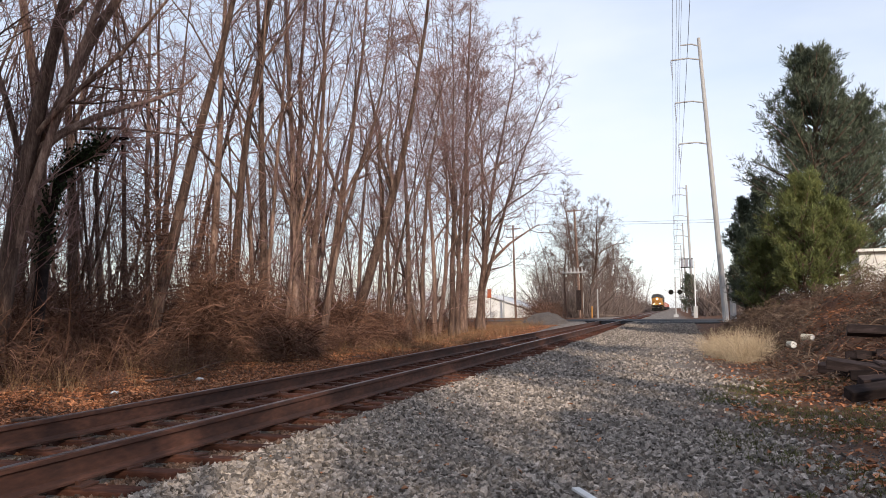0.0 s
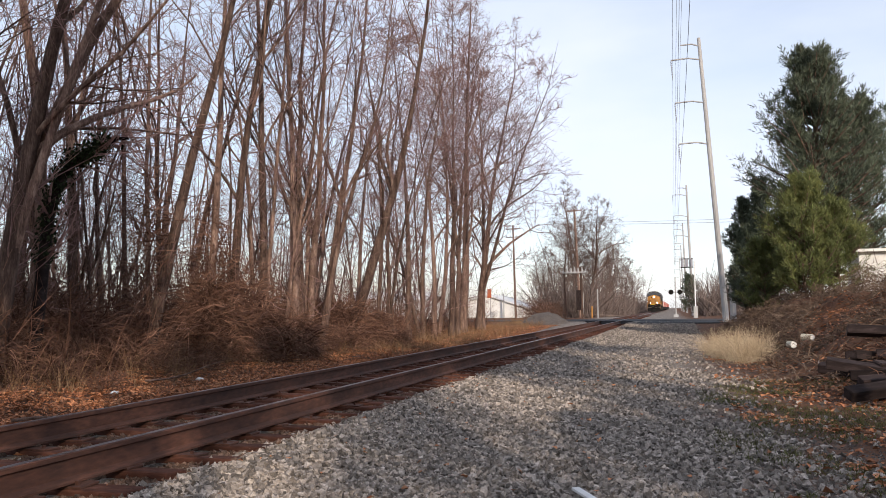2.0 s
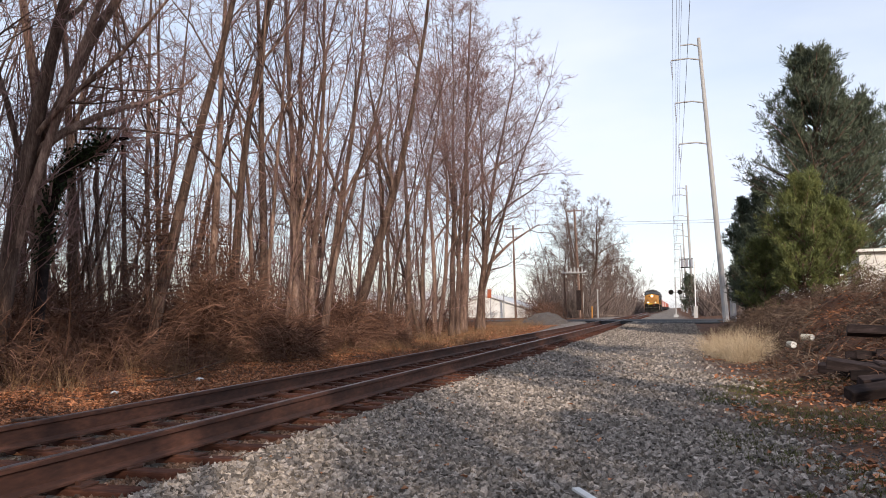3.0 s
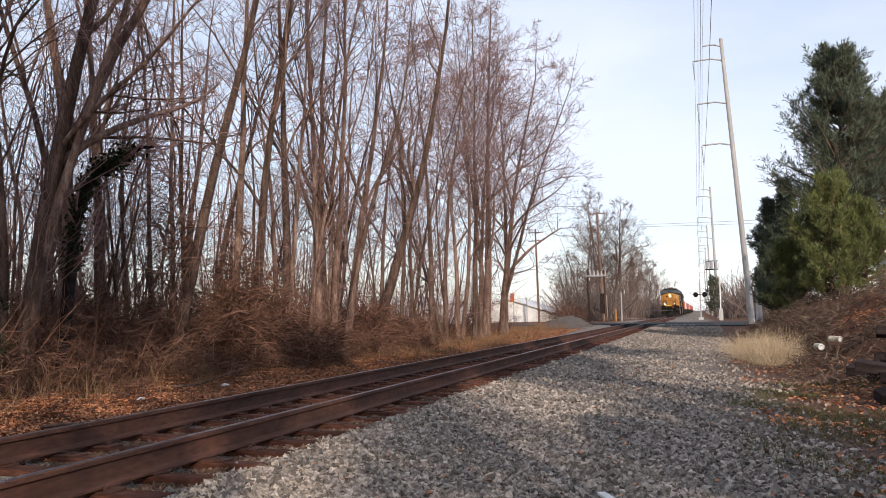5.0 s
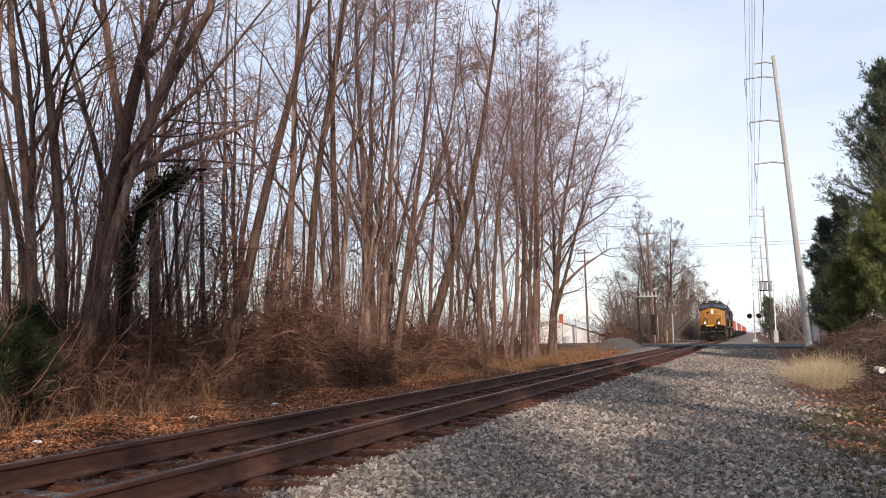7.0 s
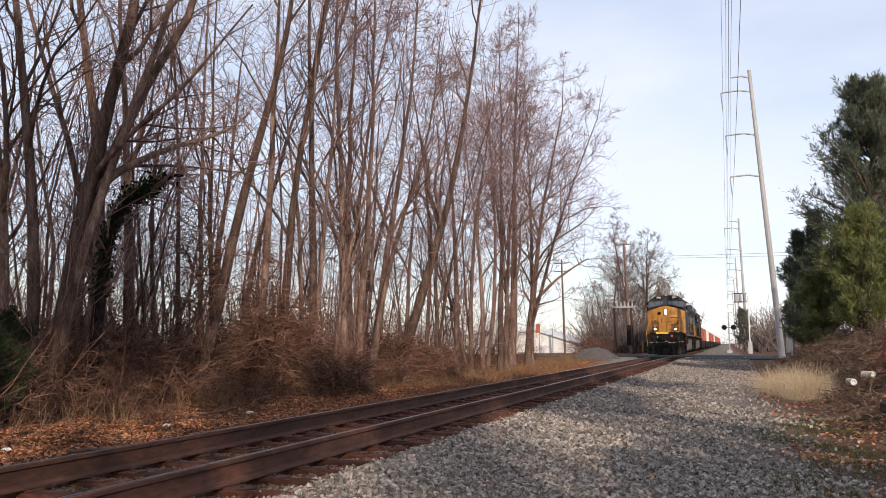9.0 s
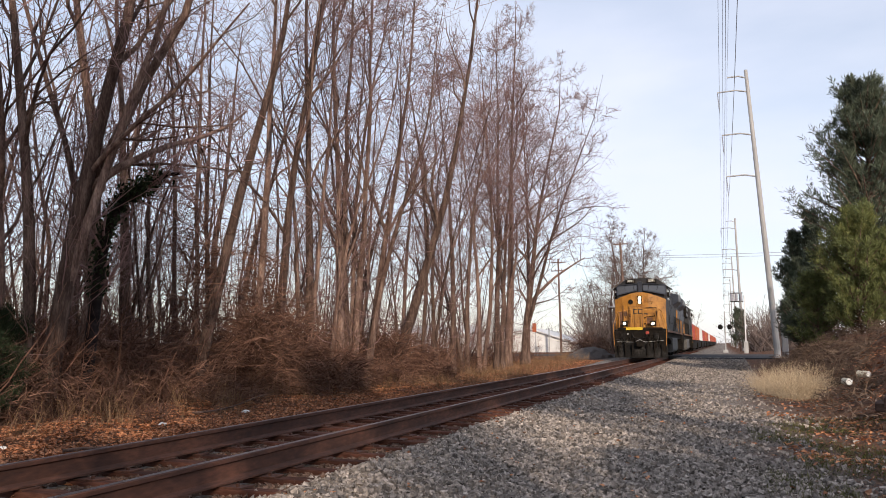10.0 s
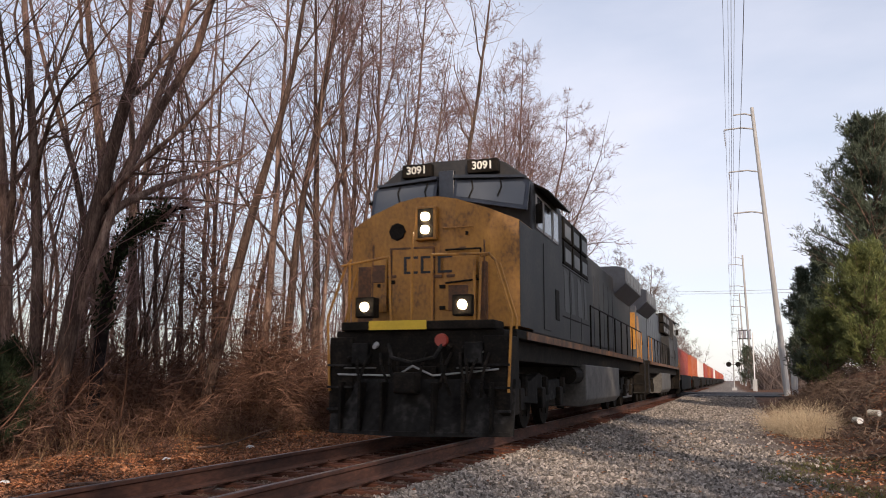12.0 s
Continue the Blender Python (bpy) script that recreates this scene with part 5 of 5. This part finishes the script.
        for u in (0.42, 0.95):
            part("wiper", bent_rod(bmesh.new(), [(s * u, 2.11, 4.50), (s * (u + 0.04), 2.05, 4.34), (s * (u - 0.02), 1.99, 4.16)], 0.012, 5), M["black"], wf)
        part("brow", outline_y([(s * inner, 4.56), (s * 1.40, 4.48), (s * 1.42, 4.52), (s * inner, 4.62)], 2.06, 2.2), M["blue"], cab)
    part("window_post", boxm(-0.22, 0.08, 2.13, 2.2, 3.98, 4.72, 0.015), M["blue"], cab)
    for x in (-0.62, 0.64):
        nb = part("number_board", boxm(x - 0.29, x + 0.29, 2.05, 2.4, 4.62, 4.87, 0.02), M["black"], cab, "black board with pale numerals")
        lettering("3091", 0.20, M["numeral"], nb, pose(x, 2.042, 4.745, 90, 0, 0), "numeral")
    part("roof_pod", boxm(-0.5, 0.5, 2.8, 4.4, 4.86, 4.96, 0.04), M["blue"], cab)
    bm = bmesh.new()
    for k in range(3):
        rod(bm, (0.15 + k * 0.12, 3.0, 4.97), (0.15 + k * 0.12, 3.4 + 0.1 * k, 4.97), 0.03, 0.07, 8)
    part("horn", bm, M["black"], cab)
    for s in (-1, 1):
        for y0, y1 in ((2.5, 3.0), (3.1, 3.8), (3.95, 4.5)):
            sw = part("side_window_frame", boxm(*sorted((s * 1.490, s * 1.525)), y0, y1, 3.62, 4.26, 0.01), M["steelpole"], cab)
            part("side_window", boxm(*sorted((s * 1.524, s * 1.532)), y0 + 0.05, y1 - 0.05, 3.67, 4.21), M["glass"], sw)
        part("sun_shade", outline_y([(s * 1.48, 4.46), (s * 1.76, 4.30), (s * 1.76, 4.27), (s * 1.48, 4.41)], 2.5, 4.6), M["black"], cab)
        part("mirror", boxm(*sorted((s * 1.52, s * 1.64)), 2.42, 2.47, 3.7, 4.05, 0.01), M["black"], cab)
        part("cab_door", boxm(*sorted((s * 1.500, s * 1.515)), 3.1, 3.7, 1.85, 3.45, 0.01), body, cab)
        part("louvre", boxm(*sorted((s * 1.500, s * 1.515)), 4.2, 4.55, 2.1, 2.7, 0.01), M["black"], cab)
    # cabinets and hood
    part("cabinet", boxm(-1.48, 1.48, 5.0, 8.6, 1.74, 3.35, 0.03), body, root)
    hood = part("hood", outline_y([(-1.05, 1.74), (1.05, 1.74), (1.05, 4.35), (0.75, 4.62), (-0.75, 4.62), (-1.05, 4.35)], 5.0, 17.0, 0.03), M["hoodpaint"] if second else body, root)
    for s in (-1, 1):
        for k in range(4):
            y0 = 5.15 + k * 1.15
            for z0 in (3.50, 4.06):
                fr = part("vent_frame", boxm(*sorted((s * 1.05, s * 1.30)), y0, y0 + 1.0, z0, z0 + 0.52, 0.02), M["black"], hood)
                part("vent_screen", boxm(*sorted((s * 1.298, s * 1.306)), y0 + 0.14, y0 + 0.86, z0 + 0.07, z0 + 0.37), M["grey"], fr)
        for k in range(6):
            y0 = 11.0 + k * 1.0
            part("hood_door", boxm(*sorted((s * 1.05, s * 1.075)), y0, y0 + 0.92, 1.9, 3.9, 0.012), M["hoodpaint"] if second else body, hood)
        # the road's big side emblem as plain slanted shapes
        for y0, wide in ((5.3, 0.55), (6.1, 0.45), (6.9, 0.6), (7.8, 0.4)):
            part("emblem_shape", prism(bmesh.new(), [(y0, 2.35), (y0 + wide, 2.35), (y0 + wide - 0.2, 3.15), (y0 - 0.05, 3.25)], "x", *sorted((s * 1.48, s * 1.486))), M["fadedmark"], root)
        for y0, y1, z in ((5.05, 8.5, 2.22), (5.05, 8.5, 3.28)):
            part("panel_seam", boxm(*sorted((s * 1.48, s * 1.487)), y0, y1, z, z + 0.03), M["black"], root)
        for y in (5.9, 7.3):
            part("panel_seam", boxm(*sorted((s * 1.48, s * 1.485)), y, y + 0.025, 1.8, 3.3), M["black"], root)
    part("exhaust_stack", boxm(-0.35, 0.35, 12.6, 13.4, 4.60, 4.76, 0.03), M["black"], hood)
    rear = part("radiator_cabin", boxm(-1.05, 1.05, 17.0, 21.3, 1.74, 4.0, 0.03), M["hoodpaint"] if second else body, root)
    if second:
        part("end_panel", boxm(-1.0, 1.0, 21.3, 21.33, 2.2, 3.72, 0.01), M["yellow"], rear, "faded yellow end of the hood")
        for s in (-1, 1):
            part("side_flash", prism(bmesh.new(), [(19.6, 1.9), (21.2, 1.9), (21.2, 3.6), (20.6, 3.6)], "x", *sorted((s * 1.05, s * 1.06))), M["yellow"], rear, "slanted yellow flash")
    part("radiator_wing", outline_y([(-1.05, 3.75), (1.05, 3.75), (1.50, 4.15), (1.50, 4.66), (1.2, 4.74), (-1.2, 4.74), (-1.50, 4.66), (-1.50, 4.15)], 16.4, 21.2, 0.03), M["blue"], rear)
    for s in (-1, 1):
        for k in range(5):
            part("radiator_louvre", boxm(*sorted((s * 1.5, s * 1.515)), 16.7 + 0.9 * k, 17.45 + 0.9 * k, 4.2, 4.6), M["grey"], rear)
    # walkway handrails
    for s in (-1, 1):
        part("handrail", bent_rod(bmesh.new(), [(s * 1.48, 8.7, 2.75), (s * 1.48, 21.0, 2.75), (s * 1.48, 21.3, 2.3)], 0.022), M["black"], root)
        for k in range(9):
            y = 8.7 + k * 1.53
            part("stanchion", rod(bmesh.new(), (s * 1.48, y, 1.7), (s * 1.48, y, 2.75), 0.022, 0.022, 6), M["yellow"] if k > 6 else M["black"], root)
        for y in (0.72, 21.55):
            st = part("step_well", boxm(*sorted((s * 1.10, s * 1.52)), y - 0.25, y + 0.35, 0.40, 1.62, 0.02), M["black"], root)
            for z in (0.45, 0.80, 1.15):
                part("step_edge", boxm(*sorted((s * 1.08, s * 1.53)), y - 0.30, y - 0.24, z, z + 0.035), M["plowsteel"], st)
        part("corner_rail", bent_rod(bmesh.new(), [(s * 1.50, 0.45, 0.75), (s * 1.56, 0.45, 1.95), (s * 1.28, 0.52, 2.80), (s * 1.18, 0.52, 2.90)], 0.022), M["yellow"], root, "yellow end handrail")
        part("corner_rail", bent_rod(bmesh.new(), [(s * 1.50, 1.0, 1.2), (s * 1.50, 1.0, 1.9), (s * 1.25, 0.92, 2.8)], 0.020), M["yellow"], root, "yellow end handrail")
    # front end
    part("anticlimber", boxm(-1.30, 1.30, 0.42, 0.98, 1.72, 1.86, 0.02), M["black"], root)
    part("anticlimber_face", boxm(-0.80, 0.18, 0.405, 0.42, 1.725, 1.87), M["brightyellow"], root, "bright yellow strip on the front step")
    part("end_rail", bent_rod(bmesh.new(), [(-1.35, 0.5, 2.80), (-0.50, 0.5, 2.92), (-0.46, 0.5, 1.86)], 0.022), M["yellow"], root)
    part("end_rail", bent_rod(bmesh.new(), [(0.24, 0.5, 1.86), (0.24, 0.5, 2.92), (1.20, 0.5, 2.90), (1.06, 0.5, 2.86), (1.02, 0.5, 1.86)], 0.022), M["yellow"], root)
    for x in (-1.20, -0.10, 0.24, 0.95):
        part("stanchion", rod(bmesh.new(), (x, 0.5, 1.84), (x, 0.5, 2.82 if x != -0.10 else 3.3), 0.024, 0.024, 6), M["yellow"], root)
    for x in (-0.88, 0.78):
        br = part("ditch_light_bracket", boxm(x - 0.17, x + 0.17, 0.40, 0.62, 1.93, 2.26, 0.02), M["black"], root)
        part("ditch_light", rod(bmesh.new(), (x, 0.40, 2.10), (x, 0.37, 2.10), 0.074, 0.066, 18), M["lamp"], br, "lit round ditch light")
    part("pilot", boxm(-1.42, 1.42, 0.50, 0.95, 0.55, 1.72, 0.03), M["black"], root)
    bm = bmesh.new()
    prism(bm, [(-1.50, 0.45), (-0.35, 0.05), (0.35, 0.05), (1.56, 0.45), (1.56, 0.52), (0.35, 0.13), (-0.35, 0.13), (-1.50, 0.52)], "z", 0.10, 0.95)
    for v in bm.verts:
        if v.co.z > 0.5:
            v.co.y += 0.22
    part("plow", bm, M["plowsteel"], root, "worn steel snow plow")
    for x in (-1.25, -0.85, -0.42, 0.42, 0.85, 1.25):
        y = 0.05 + 0.34 * max(0.0, abs(x) - 0.35) - 0.02
        part("plow_rib", boxm(x - 0.025, x + 0.025, y - 0.03, y + 0.25, 0.14, 0.9, 0.01), M["black"], root)
    part("plow_lip", prism(bmesh.new(), [(-1.46, 0.44), (-0.35, 0.03), (0.35, 0.03), (1.52, 0.44), (1.52, 0.47), (0.35, 0.06), (-0.35, 0.06), (-1.46, 0.47)], "z", 0.09, 0.16), M["plowsteel"], root, "scraped lower lip of the plow")
    for x in (-0.95, 0.95):
        part("jumper_box", boxm(x - 0.14, x + 0.14, 0.38, 0.52, 1.18, 1.52, 0.02), M["plowsteel"], root)
        part("hand_hold", bent_rod(bmesh.new(), [(x - 0.25, 0.46, 1.12), (x - 0.25, 0.38, 1.12), (x + 0.25, 0.38, 1.12), (x + 0.25, 0.46, 1.12)], 0.014), M["dustysteel"], root)
    part("hose_loop", bent_rod(bmesh.new(), [(-0.45, 0.40, 1.50), (-0.35, 0.30, 1.28), (0.0, 0.26, 1.20), (0.35, 0.30, 1.28), (0.48, 0.40, 1.52)], 0.03), M["plowsteel"], root)
    part("coupler", bent_rod(bmesh.new(), [(0, 0.7, 0.88), (0, 0.15, 0.88)], 0.12, 8), M["black"], root)
    part("knuckle", boxm(-0.17, 0.20, -0.15, 0.18, 0.72, 1.05, 0.05), M["black"], root)
    part("coupler_pocket", boxm(-0.35, 0.35, 0.42, 0.52, 0.65, 1.15, 0.03), M["black"], root)
    part("air_valve", rod(bmesh.new(), (0.44, 0.42, 1.55), (0.44, 0.36, 1.55), 0.11, 0.10, 14), M["red"], root, "dark red round fitting")
    for x, d in ((-0.45, 0.2), (-0.30, 0.15), (0.42, 0.2), (0.58, -0.15), (0.85, 0.1), (-0.8, -0.12), (-0.62, 0.3), (-1.0, 0.16), (0.72, 0.2), (1.05, -0.2), (1.2, -0.1), (0.18, -0.1)):
        part("air_hose", bent_rod(bmesh.new(), [(x, 0.48, 1.35), (x + 0.3 * d, 0.30, 1.15), (x + 0.7 * d, 0.26, 0.90), (x + d, 0.32, 0.68)], 0.026), M["black"], root)
    part("cut_lever", bent_rod(bmesh.new(), [(-1.35, 0.45, 1.02), (-0.3, 0.40, 1.0), (0.0, 0.3, 1.15), (0.3, 0.40, 1.0), (1.35, 0.45, 1.1)], 0.016), M["steelpole"], root)
    for x, z in ((-0.95, 1.45), (-0.7, 1.5), (0.55, 1.48), (0.8, 1.45), (1.05, 1.38), (-1.15, 1.3)):
        part("hose_fitting", rod(bmesh.new(), (x, 0.52, z), (x, 0.40, z - 0.05), 0.05, 0.035, 8), M["steelpole"] if x in (-0.7, 1.05) else M["black"], root)
    # tank and trucks
    part("fuel_tank", outline_y([(-1.45, 1.30), (1.45, 1.30), (1.45, 0.48), (1.32, 0.32), (-1.32, 0.32), (-1.45, 0.48)], 8.0, 14.2, 0.03), M["dustysteel"], root)
    part("air_tank", rod(bmesh.new(), (1.2, 7.0, 1.05), (1.2, 8.2, 1.05), 0.2, 0.2, 14), M["black"], root)
    for y0 in (2.55, 16.1):
        tr = part("truck", boxm(-0.62, 0.62, y0 - 0.6, y0 + 4.2, 0.62, 1.05, 0.04), M["black"], root)
        for s in (-1, 1):
            bm = prism(bmesh.new(), [(y0 - 0.75, 0.70), (y0 + 0.3, 0.55), (y0 + 1.8, 0.48), (y0 + 3.3, 0.55), (y0 + 4.35, 0.70), (y0 + 4.35, 0.98), (y0 + 2.6, 0.92), (y0 + 1.8, 1.08), (y0 + 1.0, 0.92), (y0 - 0.75, 0.98)], "x", *sorted((s * 0.95, s * 1.12)))
            part("side_frame", bm, M["plowsteel"], tr)
            for k in range(3):
                part("axle_box", boxm(*sorted((s * 1.1, s * 1.22)), y0 + 1.8 * k - 0.17, y0 + 1.8 * k + 0.17, 0.4, 0.8, 0.03), M["black"], tr)
                part("spring", rod(bmesh.new(), (s * 1.14, y0 + 1.8 * k + 0.35, 0.65), (s * 1.14, y0 + 1.8 * k + 0.35, 1.0), 0.09, 0.09, 8), M["black"], tr)
    wheels = [wheelset(root, y) for y in AXLE_Y]
    root.scale = (1.03, 1.03, 1.03)
    return root, wheels


M["slate"] = mat("slate_blue_paint", [(0.009, 0.009, 0.0105), (0.017, 0.0165, 0.0185), (0.036, 0.032, 0.030)], 1.4, 0.65, 0.06, fine=9)
M["fadedmark"] = mat("faded_grey_marking", [(0.034, 0.034, 0.037), (0.058, 0.058, 0.060)], 2.4, 0.6, 0.03)
M["sill"] = mat("rusty_orange_stripe", [(0.055, 0.028, 0.016), (0.13, 0.058, 0.026), (0.28, 0.115, 0.04)], 3, 0.7, 0.1)
M["brightyellow"] = mat("bright_yellow_paint", [(0.62, 0.40, 0.02), (0.75, 0.50, 0.03)], 4, 0.5, 0.05)
M["numeral"] = mat("pale_numerals", [(0.80, 0.78, 0.68), (0.86, 0.84, 0.74)], 4, 0.5, 0)
M["plowsteel"] = mat("dusty_grey_steel", [(0.007, 0.006, 0.0055), (0.018, 0.0165, 0.0155), (0.060, 0.056, 0.053)], 1.6, 0.9, 0.3)
M["dustysteel"] = mat("dusty_tank_steel", [(0.055, 0.051, 0.047), (0.095, 0.089, 0.083), (0.14, 0.13, 0.12)], 2.5, 0.7, 0.1)
M["hoodpaint"] = mat("faded_blue_paint", [(0.02, 0.025, 0.038), (0.035, 0.042, 0.058), (0.055, 0.06, 0.07)], 1.4, 0.5, 0.04)


def container(color, long, label):
    root = tagged(new("shipping_container"), label, "shipping container", "containers on the train")
    w, h = 1.29, 2.90
    # corrugated sides
    for s in (-1, 1):
        n = int(long / 0.28)
        pts = []
        for i in range(n):
            y = 0.12 + i * (long - 0.24) / n
            d = (long - 0.24) / n
            pts += [(y, 0.0), (y + d * 0.4, 0.0), (y + d * 0.5, 0.035), (y + d * 0.9, 0.035)]
        bm = bmesh.new()
        lo = [bm.verts.new((s * (w - 0.045 + e), y, 0.15)) for y, e in pts]
        hi = [bm.verts.new((s * (w - 0.045 + e), y, h - 0.12)) for y, e in pts]
        for i in range(len(pts) - 1):
            bm.faces.new((lo[i], lo[i + 1], hi[i + 1], hi[i]))
        part("side_wall", bm, M[color], root)
    part("roof", boxm(-w, w, 0.02, long - 0.02, h - 0.10, h, 0.01), M[color], root)
    part("floor", boxm(-w, w, 0.02, long - 0.02, 0.0, 0.15, 0.01), M[color], root)
    for y in (0.0, long - 0.12):
        part("end_wall", boxm(-w + 0.05, w - 0.05, y + 0.02, y + 0.08, 0.1, h - 0.1), M[color], root)
        for s in (-1, 1):
            part("corner_post", boxm(*sorted((s * (w - 0.12), s * w)), y, y + 0.12, 0.0, h, 0.012), M[color], root)
    for s in (-0.6, -0.2, 0.2, 0.6):
        part("lock_bar", rod(bmesh.new(), (s, -0.02, 0.15), (s, -0.02, h - 0.15), 0.02, 0.02, 6), M["steelpole"], root)
    return root


def well_car():
    root = tagged(new("well_car"), "low dark container well car on four-wheel trucks", "rail car", "container cars of the train")
    long = 19.4
    for s in (-1, 1):
        part("side_sill", boxm(*sorted((s * 1.32, s * 1.48)), 2.6, long - 2.6, 0.35, 1.35, 0.02), M["black"], root)
    part("well_floor", boxm(-1.32, 1.32, 2.6, long - 2.6, 0.30, 0.38), M["black"], root)
    for y0, y1 in ((0.3, 2.6), (long - 2.6, long - 0.3)):
        part("end_platform", boxm(-1.45, 1.45, y0, y1, 1.0, 1.25, 0.02), M["black"], root)
    for y in (1.45, long - 1.45):
        tr = part("truck", boxm(-0.6, 0.6, y - 0.25, y + 0.25, 0.4, 1.0, 0.03), M["black"], root)
        for s in (-1, 1):
            part("side_frame", boxm(*sorted((s * 0.92, s * 1.05)), y - 1.15, y + 1.15, 0.38, 0.62, 0.04), M["plowsteel"], tr)
    for y in (0.6, 2.3, long - 2.3, long - 0.6):
        wheelset(root, y, 0.46)
    for y0 in (-0.5, long - 0.35):
        part("coupler", boxm(-0.12, 0.12, y0, y0 + 0.85, 0.72, 0.98, 0.03), M["black"], root)
    return root


lead, lead_wheels = locomotive("freight locomotive with a dirty yellow nose, slate cab and lit headlights")
trail, trail_wheels = locomotive("second freight locomotive coupled backwards, faded blue with a yellow hood end", True)
CAR_PITCH = 20.2
COLORS = ("red", "orange", "white", "red", "orange", "red", "white", "red", "orange", "red", "red", "orange", "red", "red", "orange", "red")
cars, boxes = [well_car()], []
for i in range(1, len(COLORS)):
    cars.append(copy_thing(cars[0], Matrix.Identity(4)))
kinds = {c: container(c, 13.7, {"red": "red corrugated shipping container riding in a well car", "orange": "orange corrugated shipping container riding in a well car", "white": "white corrugated shipping container riding in a well car"}[c]) for c in ("red", "orange", "white")}
used = set()
for c in COLORS:
    boxes.append(kinds[c] if c not in used else copy_thing(kinds[c], Matrix.Identity(4)))
    used.add(c)


def train_front(t):
    """How far ahead the front of the train is at t seconds."""
    u = 12.0 - t
    return 12.47 + 19.9 * u + 0.04 * u * u


def motions():
    steps = [0.5 * i for i in range(25)]
    walk(lead, [(t, pose(TRACK, train_front(t), 0)) for t in steps])
    walk(trail, [(t, pose(TRACK, train_front(t) + 2 * REACH + 0.4, 0, 0, 0, 180)) for t in steps])
    for i, (car, load) in enumerate(zip(cars, boxes)):
        back = 2 * REACH + 1.2 + i * CAR_PITCH
        walk(car, [(t, pose(TRACK, train_front(t) + back, 0)) for t in steps])
        walk(load, [(t, pose(TRACK, train_front(t) + back + 2.85, 0.385)) for t in steps])
    # wheels roll with the distance run
    ticks = [i / FPS for i in range(12 * FPS + 1)]
    for wheels, way in ((lead_wheels, 1), (trail_wheels, -1)):
        for w, y in zip(wheels, AXLE_Y):
            walk(w, [(t, pose(0, y, 0.535, way * math.degrees((train_front(0) - train_front(t)) / 0.53) % 360, 0, 0)) for t in ticks])


motions()
